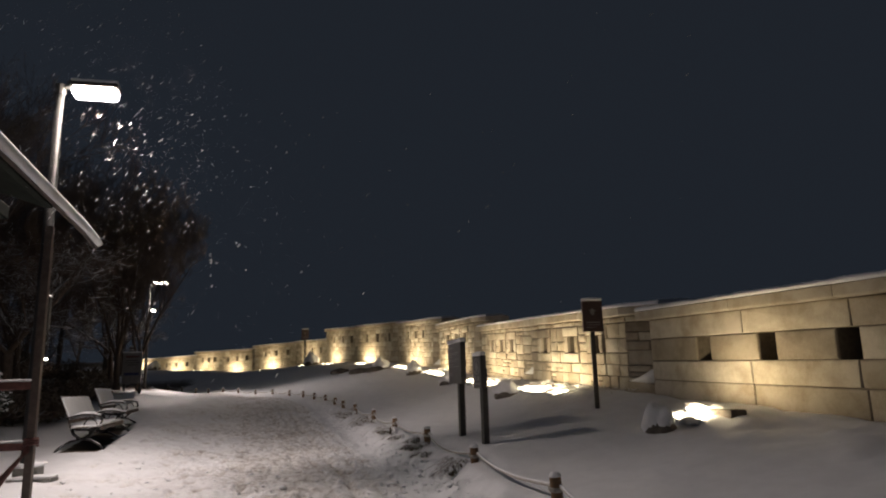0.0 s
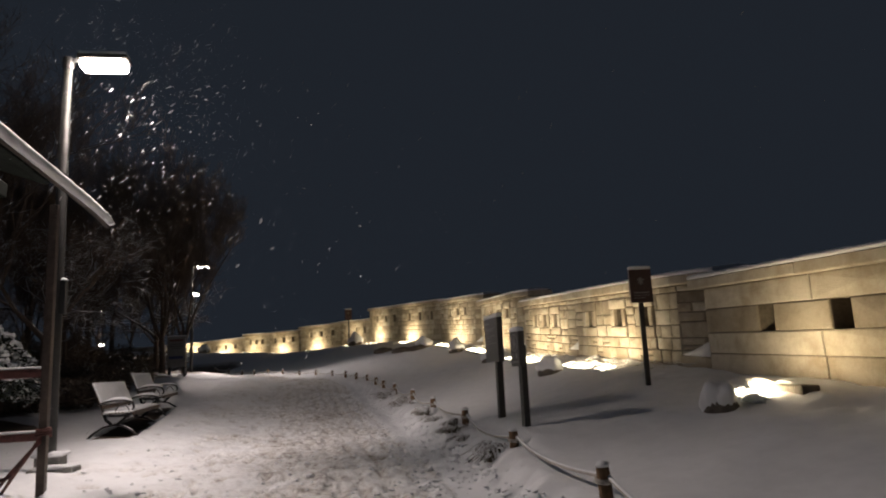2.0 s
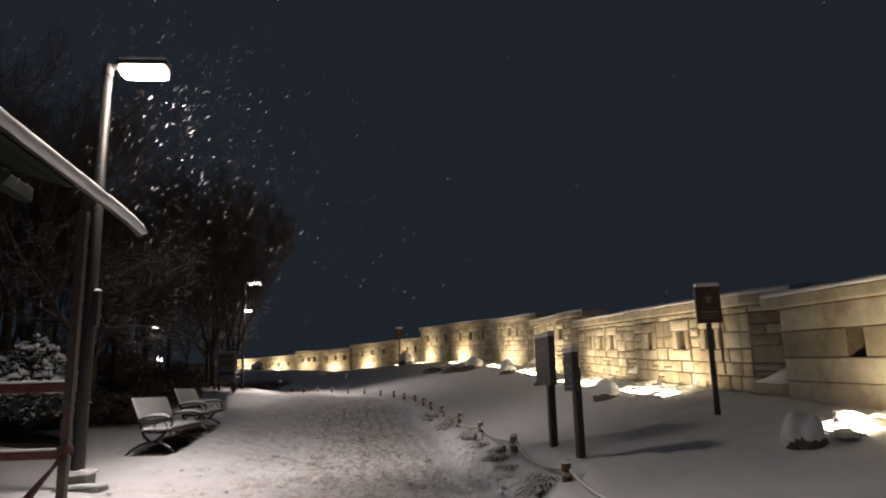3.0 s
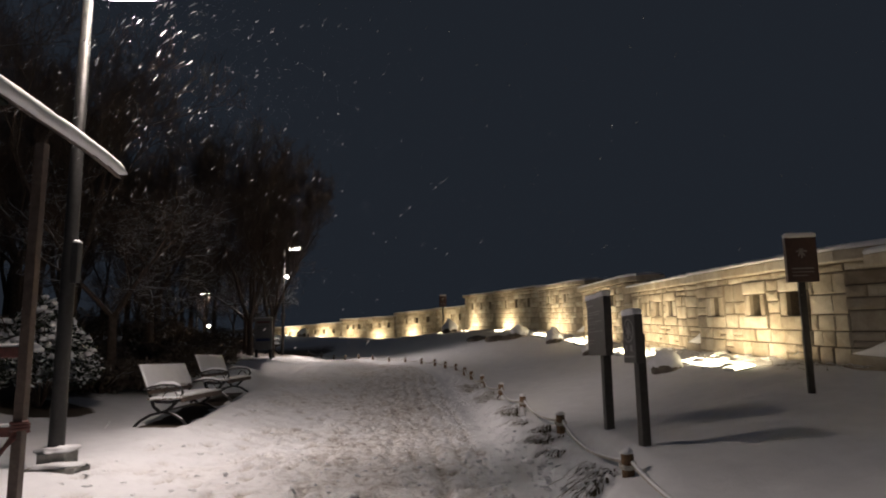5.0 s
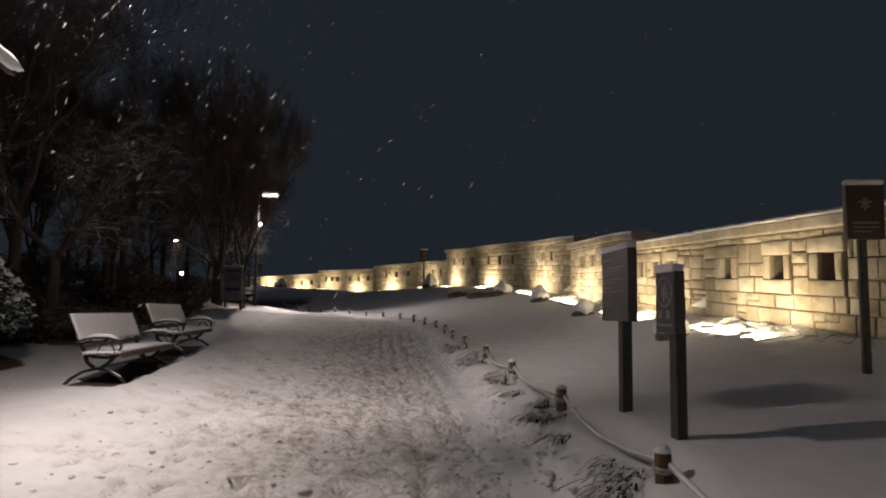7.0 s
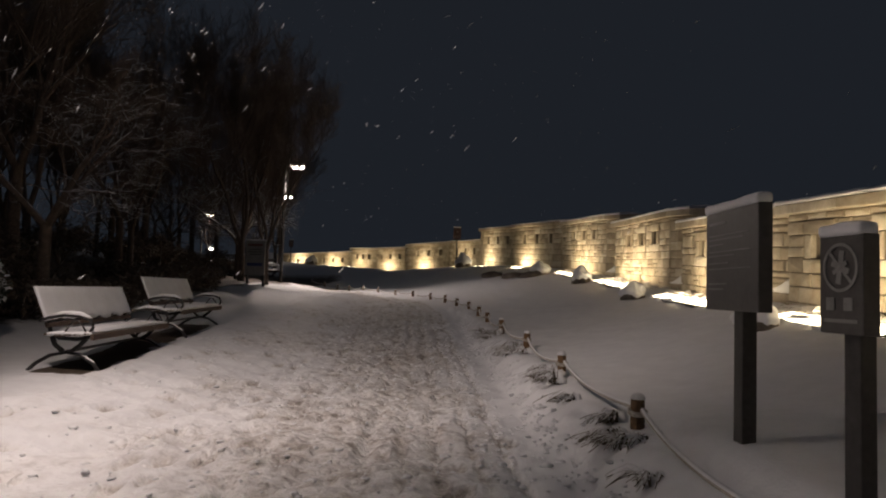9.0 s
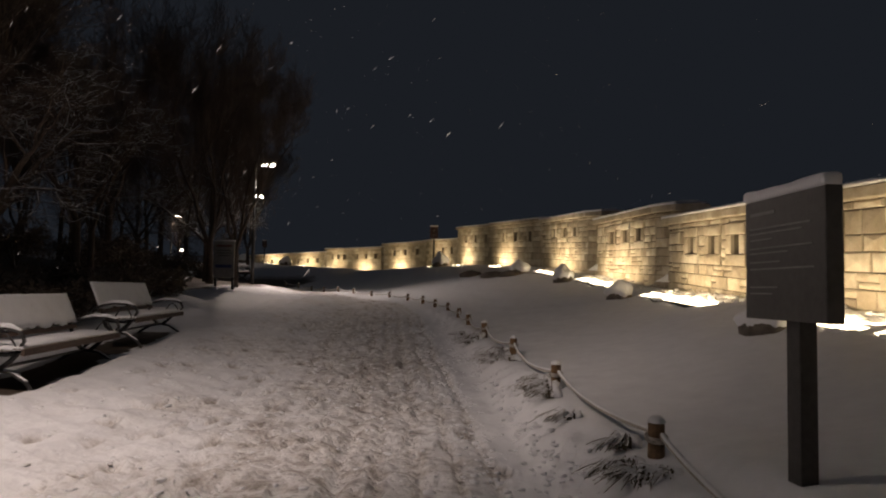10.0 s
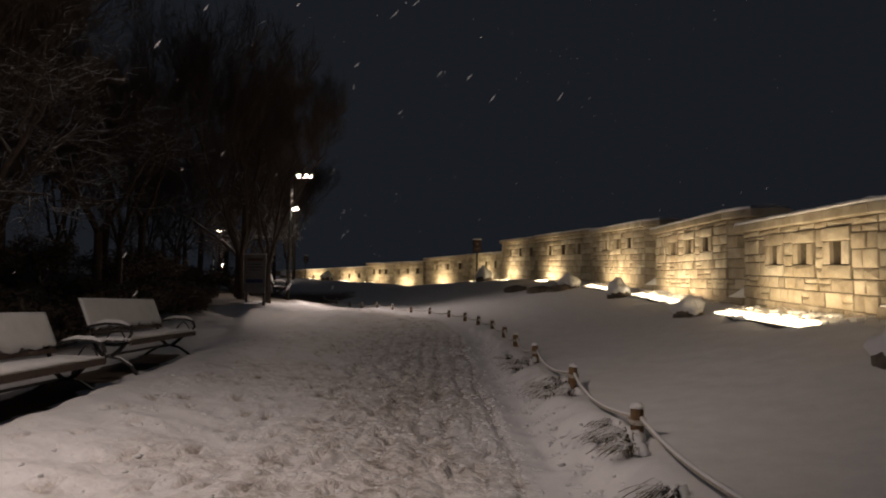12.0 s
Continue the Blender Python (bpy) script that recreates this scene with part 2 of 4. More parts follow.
def box(sx, sy, sz, at=(0, 0, 0), bevel=0.0, segs=2, bm=None, turn=None):
    """A bevelled box centred at 'at'."""
    b = bmesh.new()
    bmesh.ops.create_cube(b, size=1)
    bmesh.ops.scale(b, vec=(sx, sy, sz), verts=b.verts)
    if bevel:
        bmesh.ops.bevel(b, geom=list(b.edges), offset=bevel, segments=segs, profile=0.6, affect="EDGES")
    if turn:
        bmesh.ops.transform(b, matrix=turn, verts=b.verts)
    bmesh.ops.translate(b, vec=at, verts=b.verts)
    if bm is None:
        return b
    me = bpy.data.meshes.new("tmp")
    b.to_mesh(me)
    b.free()
    bm.from_mesh(me)
    bpy.data.meshes.remove(me)
    return bm


def tube(points, radii, sides=8, close=True):
    """Vertices and faces of a tapered tube through points."""
    vs, fs = [], []
    pts = [Vector(p) for p in points]
    up = Vector((0.13, 0.31, 0.94))
    for i, p in enumerate(pts):
        d = (pts[min(i + 1, len(pts) - 1)] - pts[max(i - 1, 0)])
        if d.length < 1e-9:
            d = Vector((0, 0, 1))
        d.normalize()
        a = d.cross(up)
        if a.length < 0.1:
            a = d.cross(Vector((1, 0, 0)))
        a.normalize()
        c = d.cross(a)
        for k in range(sides):
            w = 2 * math.pi * k / sides
            vs.append(p + radii[i] * (math.cos(w) * a + math.sin(w) * c))
    for i in range(len(pts) - 1):
        for k in range(sides):
            k2 = (k + 1) % sides
            fs.append((i * sides + k, i * sides + k2, (i + 1) * sides + k2, (i + 1) * sides + k))
    if close:
        fs.append(tuple(range(sides - 1, -1, -1)))
        fs.append(tuple((len(pts) - 1) * sides + k for k in range(sides)))
    return vs, fs


def add(store, piece):
    vs, fs = piece
    n = len(store[0])
    store[0].extend(vs)
    store[1].extend(tuple(i + n for i in f) for f in fs)


def blob(sx, sy, sz, seed, rough=0.18, sub=3, flat=-0.3):
    """A lumpy stone or snow lump; its underside is cut flat."""
    b = bmesh.new()
    bmesh.ops.create_icosphere(b, subdivisions=sub, radius=1)
    off = Vector((seed * 7.3, seed * 3.1, seed * 1.7))
    for v in b.verts:
        k = 1 + rough * noise.noise(v.co * 1.6 + off) + rough * 0.4 * noise.noise(v.co * 4.1 + off)
        v.co = Vector((v.co.x * k * sx, v.co.y * k * sy, max(v.co.z * k, flat) * sz))
    return b


# ---- lie of the land ----
def curve(knots):
    ks, vs = [k for k, _ in knots], [v for _, v in knots]
    return lambda y: np.interp(y, ks, vs)


post_x = curve([(-40, 2.3), (5, 2.26), (7.3, 2.24), (9.65, 2.18), (12.1, 2.09), (14.4, 1.99), (16.6, 1.83), (18.7, 1.71), (20.8, 1.62), (22.9, 1.47), (24.5, 1.2), (26.3, 0.82), (28, 0.32), (29.8, -0.37), (31.3, -1.12), (34, -2.61), (37, -4.26), (40, -6.1), (50, -14), (75, -34), (120, -60)])
post_z = curve([(-40, 0.0), (0, 0.16), (5, 0.30), (7.3, 0.345), (9.65, 0.42), (12, 0.47), (14.2, 0.54), (16.4, 0.63), (18.5, 0.68), (20.5, 0.74), (22.5, 0.81), (24.5, 0.87), (26.3, 0.95), (28, 0.99), (30, 1.05), (40, 1.07), (60, 1.5), (120, 2.0)])
path_z = curve([(-40, -0.5), (0, 0.0), (5, 0.08), (9, 0.15), (13, 0.21), (16, 0.36), (18.5, 0.46), (22.5, 0.68), (25, 0.86), (27, 0.95), (30, 0.98), (40, 1.0), (60, 1.4), (120, 2.0)])
wall_x = curve([(-40, 5.9), (3, 5.66), (9.5, 5.60), (14.65, 5.72), (20.3, 6.15), (26.3, 6.12), (33, 5.6), (40, 4.35), (48, 3.0), (54, 1.04), (59.5, -2.35), (63.5, -5.6), (66, -7.8), (70, -11.9), (73, -15.9), (77, -23), (120, -90)])
wall_z = curve([(-40, -0.8), (0, 0.55), (5.2, 0.78), (9.55, 1.04), (14.65, 1.26), (20.3, 1.46), (26.3, 1.88), (33, 2.34), (40, 2.68), (48, 2.94), (54, 2.92), (59.5, 2.84), (66, 2.66), (73, 2.58), (120, 2.5)])


def smooth(a, b, x):
    t = np.clip((x - a) / (b - a), 0, 1)
    return t * t * (3 - 2 * t)


def land(x, y):
    """Height of the snow at x, y (numbers or arrays), without the trodden relief."""
    x, y = np.asarray(x, float), np.asarray(y, float)
    px, hp, hz = post_x(y), path_z(y), post_z(y)
    wx, wz = np.maximum(wall_x(y), px + 1.5), wall_z(y)
    d = x - px
    rise = hp + (hz - hp) * smooth(-0.58, -0.04, d)
    t = np.clip(d / (wx - px), 0, 1.6)
    bank = hz + (wz - hz) * (np.minimum(t, 1.0) * 0.2 + 0.8 * smooth(0, 1.05, t))
    z = np.where(d < 0, rise, bank)
    # the snow is heaped up round the feet of the two signs
    z = z + 0.145 * smooth(0.0, 0.22, d) * (1 - smooth(0.7, 3.0, d)) * np.exp(-((y - 8.3) / 1.3) ** 4)
    # the path rises to its far edge under the lamp and the benches
    z = z + 0.16 * smooth(-1.1, -2.7, x) * smooth(45, 30, y)
    left = np.clip(-(x + 3.6), 0, 40)
    z = z + 0.22 * smooth(0.0, 2.2, left) + 0.085 * np.clip(left - 1.5, 0, 30)
    return z


def at_land(x, y, dz=0.0):
    return Vector((x, y, float(land(x, y)) + dz))


def graded(lo, a, b, hi, fine, growth=1.22):
    mid = list(np.arange(a, b, fine))
    up, s, v = [], fine, b
    while v < hi:
        up.append(v)
        s *= growth
        v += s
    up.append(hi)
    dn, s, v = [], fine, a - fine
    while v > lo:
        dn.append(v)
        s *= growth
        v -= s
    dn.append(lo)
    return np.array(dn[::-1] + mid + up)


def fbm(x, y, scale, seed, octaves=3):
    """Smooth value noise on arrays."""
    out, amp = np.zeros_like(x), 1.0
    rng = np.random.default_rng(seed)
    for _ in range(octaves):
        table = rng.random((257, 257))
        u, v = (x * scale) % 256, (y * scale) % 256
        i, j = np.floor(u).astype(int), np.floor(v).astype(int)
        fu, fv = u - i, v - j
        fu, fv = fu * fu * (3 - 2 * fu), fv * fv * (3 - 2 * fv)
        a = table[i, j] * (1 - fu) + table[i + 1, j] * fu
        b = table[i, j + 1] * (1 - fu) + table[i + 1, j + 1] * fu
        out += amp * ((a * (1 - fv) + b * fv) - 0.5)
        amp *= 0.5
        scale *= 2.03
    return out


SURFACE = []


def on_snow(x, y):
    """Height of the trodden snow itself at the grid point nearest to x, y."""
    gx, gy, z = SURFACE
    return float(z[min(np.searchsorted(gy, y), len(gy) - 1), min(np.searchsorted(gx, x), len(gx) - 1)])


def build_ground():
    gx = graded(-420, -4.2, 5.9, 420, 0.068, 1.13)
    gx = np.unique(np.concatenate([gx[(gx < -1.25) | (gx > 2.3)], np.arange(-1.2, 2.28, 0.034)]))
    gy = graded(-160, 2.2, 17, 600, 0.06, 1.045)
    x, y = np.meshgrid(gx, gy)
    z = land(x, y)
    px = post_x(y)
    d = x - px
    on_path = smooth(-5.6, -4.2, d) * (1 - smooth(-0.95, -0.45, d)) * (1 - smooth(45, 60, y))
    near = (np.abs(x) < 14) & (y < 60)
    z = z + near * 0.05 * fbm(x, y, 0.35, 3) * (1 - 0.5 * on_path)
    z = z + near * 0.018 * fbm(x, y, 1.6, 4)
    z = z + near * (d > -0.3) * 0.028 * fbm(x, y, 2.6, 18, 2)
    z = z + near * on_path * (0.045 * fbm(x * 1.2, y * 0.8, 2.5, 5, 2) + 0.05 * fbm(x, y, 5.5, 6, 3))
    lip = np.exp(-((d + 0.32) / 0.22) ** 2) * (y < 24)
    z = z + near * lip * (0.12 * fbm(x, y, 2.8, 19, 2) + 0.09 * fbm(x, y, 6.5, 20, 2))
    edge = np.exp(-((x - wall_x(y) + 0.6) / 0.55) ** 2)
    z = z + near * edge * (0.07 * fbm(x, y, 2.2, 15, 2) + 0.05 * fbm(x, y, 5.5, 16, 2))
    # long ruts and shuffled trails on the right half of the path
    wob = 0.18 * fbm(x * 0 + 1.0, y, 0.5, 8, 2)
    ruts = np.zeros_like(x)
    for c, w, deep in ((-0.80, 0.035, 0.095), (-1.04, 0.03, 0.06), (-1.30, 0.05, 0.075), (-1.55, 0.035, 0.05), (-1.80, 0.06, 0.055), (-2.5, 0.09, 0.025)):
        ruts += deep * np.exp(-((d - c - wob * (1 + c * 0.3)) / w) ** 2)
    z = z - near * ruts * (0.55 + 0.9 * fbm(x, y, 1.3, 9, 2)) * (1 - smooth(18, 26, y))
    # footprints
    rng = np.random.default_rng(12)
    prints = np.zeros_like(x)
    for lane, phase in ((-1.1, 0.2), (-1.5, 0.0), (-1.8, 0.45), (-2.1, 0.31), (-2.6, 0.1), (-3.0, 0.5), (-3.4, 0.2), (-3.8, 0.05), (-4.3, 0.4), (-2.4, 0.55), (-3.2, 0.33)):
        for k, fy in enumerate(np.arange(2.0 + phase, 22, 0.62)):
            fx = float(post_x(fy)) + lane + (0.11 if k % 2 else -0.11) + rng.normal(0, 0.13)
            fy = fy + rng.normal(0, 0.16)
            deep = rng.uniform(0.5, 1.5)
            ix = slice(np.searchsorted(gx, fx - 0.3), np.searchsorted(gx, fx + 0.3))
            iy = slice(np.searchsorted(gy, fy - 0.4), np.searchsorted(gy, fy + 0.4))
            r = np.sqrt(((x[iy, ix] - fx) / 0.06) ** 2 + ((y[iy, ix] - fy) / 0.14) ** 2)
            prints[iy, ix] += deep * 0.04 * (1 - smooth(0.75, 1.15, r)) - deep * 0.014 * np.exp(-((r - 1.5) / 0.3) ** 2)
    z = z - prints
    trodden = on_path * (0.18 + 0.30 * np.exp(-((d + 1.9) / 1.3) ** 2)) + 4.6 * np.clip(ruts, 0, 0.08) * on_path + 11 * np.clip(prints, 0, 0.05)
    trodden = trodden + 0.20 * on_path * fbm(x, y, 0.9, 10)
    litter_and_shade = smooth(0.4, 1.8, -(x + 4.2) + 0.5 * fbm(x, y, 0.8, 14)) * (1 - smooth(40, 55, y))
    # bare ground sheltered under the two benches, with their shade put into the colour
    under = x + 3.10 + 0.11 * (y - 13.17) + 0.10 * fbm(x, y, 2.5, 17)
    litter_and_shade = np.maximum(litter_and_shade, 1.4 * smooth(0.33, 0.25, np.abs(under)) * smooth(11.75, 11.95, y) * smooth(17.4, 17.1, y))
    # shade under the evergreen, painted as a round patch of dark floor
    litter_and_shade = np.maximum(litter_and_shade, 1.3 * smooth(0.95, 0.6, np.hypot(x + 5.3, y - 13.0) + 0.2 * fbm(x, y, 1.5, 21)))
    n, m = x.shape
    verts = np.stack([x, y, z], -1).reshape(-1, 3)
    idx = np.arange(n * m).reshape(n, m)
    faces = np.stack([idx[:-1, :-1], idx[:-1, 1:], idx[1:, 1:], idx[1:, :-1]], -1).reshape(-1, 4)
    me = bpy.data.meshes.new("ground")
    me.from_pydata(verts.tolist(), [], faces.tolist())
    me.materials.append(GROUND)
    me.polygons.foreach_set("use_smooth", [True] * len(me.polygons))
    att = me.attributes.new("trodden", "FLOAT", "POINT")
    att.data.foreach_set("value", np.clip(trodden, 0, 1).reshape(-1).astype(np.float32))
    att = me.attributes.new("litter_and_shade", "FLOAT", "POINT")
    att.data.foreach_set("value", np.clip(litter_and_shade, 0, 1).reshape(-1).astype(np.float32))
    me.update()
    SURFACE.extend((gx, gy, z))
    tagged(new("ground", me), "snow-covered ground with a trodden path and a smooth bank", "ground", kind="structure")


build_ground()


# ---- the fortress wall ----
# near y, near top z, far y, far top z, style
SEGMENTS = [
    (-2.2, 1.82, 3.85, 2.04, "ashlar"),
    (3.9, 2.09, 9.15, 2.288, "ashlar"),
    (9.2, 2.394, 14.62, 2.69, "rubble"),
    (14.66, 2.69, 20.2, 3.02, "rubble"),
    (20.35, 3.36, 26.2, 3.61, "rubble"),
    (26.4, 3.91, 32.9, 4.31, "rubble"),
    (33.1, 4.40, 39.9, 4.80, "far"),
    (40.0, 4.80, 47.9, 5.29, "far"),
    (48.1, 4.64, 53.9, 4.88, "far"),
    (54.0, 4.88, 59.4, 4.92, "far"),
    (59.6, 4.72, 63.4, 4.78, "far"),
    (63.5, 4.78, 65.9, 4.84, "far"),
    (66.1, 4.58, 69.9, 4.53, "far"),
    (70.0, 4.53, 73.0, 4.46, "far"),
    (73.1, 4.42, 77.0, 4.40, "far"),
]
THICK = 0.62
rng = random.Random(5)


def stone(u0, u1, v0, v1, proud, pos, chamfer=0.010, j=0.005):
    """One dressed stone on the wall's face: a chamfered block."""
    u0, u1, v0, v1 = u0 + j, u1 - j, v0 + j, v1 - j
    r = lambda s: rng.uniform(-s, s)
    q = [(u0, v0), (u1, v0), (u1, v1), (u0, v1)]
    inner = [(u0 + chamfer, v0 + chamfer), (u1 - chamfer, v0 + chamfer), (u1 - chamfer, v1 - chamfer), (u0 + chamfer, v1 - chamfer)]
    vs = [pos(u, -0.05, v) for u, v in q]
    vs += [pos(u, proud - chamfer, v) for u, v in q]
    vs += [pos(u + r(0.004), proud + r(0.004), v + r(0.004)) for u, v in inner]
    c = ((u0 + u1) / 2 + r(0.2) * (u1 - u0), (v0 + v1) / 2 + r(0.15) * (v1 - v0))
    vs.append(pos(c[0], proud + 0.012 + abs(r(0.008)), c[1]))
    fs = []
    for k in range(4):
        k2 = (k + 1) % 4
        fs.append((k, k2, 4 + k2, 4 + k))
        fs.append((4 + k, 4 + k2, 8 + k2, 8 + k))
        fs.append((8 + k, 8 + k2, 12))
    return vs, fs


def cuts(lo, hi, mean, spread):
    out, u = [lo], lo
    while hi - u > mean * 1.5:
        u += mean * rng.uniform(1 - spread, 1 + spread)
        out.append(u)
    out.append(hi)
    return out


def free_spans(lo, hi, holes):
    spans, u = [], lo
    for a, b in holes:
        spans.append((u, a))
        u = b
    spans.append((u, hi))
    return spans


def wall_segment(index, y0, z0, y1, z1, style):
    # each stretch stands back at its near end and comes forward at its far end
    back, forth = (0.13, -0.15) if style == "far" else (0.0, -0.04)
    near = Vector((float(wall_x(y0)) + back, y0, 0))
    far = Vector((float(wall_x(y1)) + forth, y1 + 0.05, 0))
    length = (far - near).length
    along = (far - near).normalized()
    out = Vector((-along.y, along.x, 0))  # towards the path
    slope = (z1 - z0) / length
    base = Vector((near.x, near.y, float(wall_z(y0))))
    top0 = z0 - base.z

    notch = {"ashlar": 0.0, "rubble": 0.85}.get(style, 0.5 if length > 4 else 0.0)
    recess = 0.36 if style == "rubble" else 0.24

    def straight(u, w, v):  # v: height below (negative) or above the top line
        return along * u + out * w + Vector((0, 0, top0 + slope * u + v))

    def pos(u, w, v, part_of=1.0):  # the near end turns back into a notch
        back = recess * max(0.0, 1 - u / notch) * part_of if notch else 0.0
        return straight(u, w - back, v)

    def cuts_n(lo, hi, mean, spread):
        if lo < notch - 0.02 and hi > notch + 0.02:
            return cuts(lo, notch, mean, spread) + cuts(notch, hi, mean, spread)[1:]
        return cuts(lo, hi, mean, spread)

    cap_h = 0.18
    deep = -2.5
    hole_w, hole_h = 0.33, 0.32
    h_top, h_bot = -0.47, -0.47 - hole_h
    cs = {"ashlar": (0.309, 0.528, 0.756), "rubble": (0.369, 0.572, 0.845) if index == 2 else (0.34, 0.53, 0.735)}.get(style, (0.25, 0.5, 0.75))
    if style == "far":
        hole_w, hole_h, h_top = 0.36, 0.42, -0.55
        h_bot = h_top - hole_h
    if style == "ashlar":
        hole_w = 0.28
    holes = [(length * c - hole_w / 2, length * c + hole_w / 2) for c in cs]
    root = thing("wall_%d" % (index + 1), Matrix.Translation(base), "old granite fortress parapet of pale dressed stones with three square loopholes", "wall", "fortress wall", "structure")
    # core with real openings
    store = ([], [])

    def block(u0, u1, v0, v1, w0=-THICK, w1=-0.012 if style == "ashlar" else -0.028):
        n = len(store[0])
        store[0].extend(pos(u, w, v) for u in (u0, u1) for w in (w0, w1) for v in (v0, v1))
        for f in ((0, 1, 3, 2), (4, 6, 7, 5), (0, 4, 5, 1), (2, 3, 7, 6), (0, 2, 6, 4), (1, 5, 7, 3)):
            store[1].append(tuple(n + i for i in f))

    bays = [(0, notch), (notch, length)] if notch else [(0, length)]
    for a, b in bays:
        block(a, b, h_top, -cap_h)
        block(a, b, deep, h_bot)
    for a, b in free_spans(0, length, holes):
        for p, q in ([(a, notch), (notch, b)] if a < notch < b else [(a, b)]):
            block(p, q, h_bot, h_top)
    link("core", *store, MORTAR, root, "mortar and rubble core behind the facing")
    # facing
    lumps = ([], [])

    def lay(u0, u1, v0, v1, proud):
        piece = stone(u0, u1, v0, v1, proud, pos, 0.010 if style == "ashlar" else 0.012, 0.006)
        if style == "far":
            add(lumps, piece)
        else:
            link("stone", *piece, STONE, root)

    if style == "ashlar":
        rows = [(-0.47, -cap_h, 1.55), (h_bot, h_top, 0), (-1.07, h_bot, 1.65), (-1.42, -1.07, 1.6), (deep, -1.42, 1.7)]
    elif style == "rubble":
        rows = [(-0.28, -cap_h, 0.55), (-1.17, -0.98, 0.34), (-1.39, -1.17, 0.38), (-1.60, -1.39, 0.34), (-1.9, -1.60, 0.5), (deep, -1.9, 0.8)]
        surrounds = []
        for a, b in holes:  # lintel, sill and jambs round each loophole
            jl, jr = rng.uniform(0.15, 0.21), rng.uniform(0.15, 0.21)
            lay(a - jl, a, h_bot, h_top, 0.035)
            lay(b, b + jr, h_bot, h_top, 0.035)
            lay(a - jl - 0.04, b + jr + 0.03, h_top, -0.28, 0.04)
            lay(a - jl - 0.03, b + jr + 0.05, -0.98, h_bot, 0.032)
            surrounds.append((a - jl - 0.045, b + jr + 0.055))
        for a, b in free_spans(0, length, surrounds):
            for p0, q0 in ([(a, notch), (notch, b)] if a < notch < b else [(a, b)]):
                levels = cuts(-0.98, -0.28, 0.19, 0.3)
                for v0, v1 in zip(levels, levels[1:]):
                    us = cuts(p0, q0, 0.34 if p0 >= notch else 0.46, 0.35)
                    for p, q in zip(us, us[1:]):
                        lay(p, q, v0, v1, rng.uniform(0.0, 0.032))
    else:
        rows = [(-0.34, -cap_h, 0.8), (h_top, -0.34, 0.8), (h_bot, h_top, 0), (-1.22, h_bot, 0.8), (-1.46, -1.22, 0.9), (-1.72, -1.46, 0.8), (-2.0, -1.72, 0.8), (deep, -2.0, 0.9)]
    for v0, v1, mean in rows:
        if mean == 0:
            for a, b in free_spans(0, length, holes):
                if style == "ashlar":
                    us = cuts(a, b, 1.3, 0.1)
                    for p, q in zip(us, us[1:]):
                        lay(p, q, v0, v1, 0.008 + rng.uniform(0, 0.006))
                    continue
                # jamb stones, then smaller fill between them
                jl = 0.0 if a == 0 else rng.uniform(0.14, 0.24)
                jr = 0.0 if b == length else rng.uniform(0.14, 0.24)
                if jl:
                    lay(a, a + jl, v0, v1, 0.022)
                if jr:
                    lay(b - jr, b, v0, v1, 0.022)
                us = cuts_n(a + jl, b - jr, 0.42, 0.35)
                for p, q in zip(us, us[1:]):
                    m = v0 + (v1 - v0) * rng.uniform(0.4, 0.6)
                    lay(p, q, v0, m, rng.uniform(0.002, 0.03))
                    lay(p, q, m, v1, rng.uniform(0.002, 0.03))
        else:
            us = cuts_n(0, length, mean, 0.08 if style == "ashlar" else 0.36)
            for p, q in zip(us, us[1:]):
                proud = 0.008 + rng.uniform(0, 0.008) if style == "ashlar" else rng.uniform(0.0, 0.03)
                if style == "rubble" and q - p < 0.5 and v1 - v0 > 0.18 and rng.random() < 0.25:
                    m = v0 + (v1 - v0) * rng.uniform(0.4, 0.6)
                    lay(p, q, v0, m, proud)
                    lay(p, q, m, v1, rng.uniform(0.002, 0.03))
                else:
                    lay(p, q, v0, v1, proud)
    if style == "far":
        tagged(link("stones", *lumps, STONE, root), kind="stuff")
    # end faces and hole linings
    ends = ([], [])
    for k in range(5):
        v0 = deep + (-cap_h - deep) * k / 5
        v1 = deep + (-cap_h - deep) * (k + 1) / 5
        for u, s in ((0, -1), (length, 1)):
            n = len(ends[0])
            for uu in (u, u + s * 0.02):
                for w in (-THICK + 0.01, -0.02):
                    for v in (v0 + 0.006, v1 - 0.006):
                        ends[0].append(pos(uu, w, v))
            for f in ((0, 1, 3, 2), (4, 6, 7, 5), (0, 4, 5, 1), (2, 3, 7, 6), (0, 2, 6, 4), (1, 5, 7, 3)):
                ends[1].append(tuple(n + i for i in f))
    link("end_stones", *ends, STONE, root)
    # a footing stone in the notch at the near end, with a wedge of drifted snow on it
    if style == "rubble":
        foot = -(top0 + slope * 0.1)
        ledge = foot + 0.15
        vs = [straight(u, w, v) for u, back in ((0.0, -recess), (notch, -0.02)) for w, v in ((back, foot - 0.3), (0.045, foot - 0.3), (0.045, ledge - 0.02), (0.025, ledge), (back, ledge))]
        fs = [(4, 3, 2, 1, 0), (5, 6, 7, 8, 9)] + [(k, (k + 1) % 5, 5 + (k + 1) % 5, 5 + k) for k in range(5)]
        link("footing_stone", vs, fs, STONE, root)
        vs, fs, n = [], [], 8
        for i in range(n + 1):
            u = (notch - 0.03) * i / n
            h = 0.27 * (1 - i / n) ** 1.15 + 0.012 + 0.012 * noise.noise((u * 9, index, 4))
            back = -recess * (1 - u / notch) + 0.02
            front = min(0.03, back + 0.30)
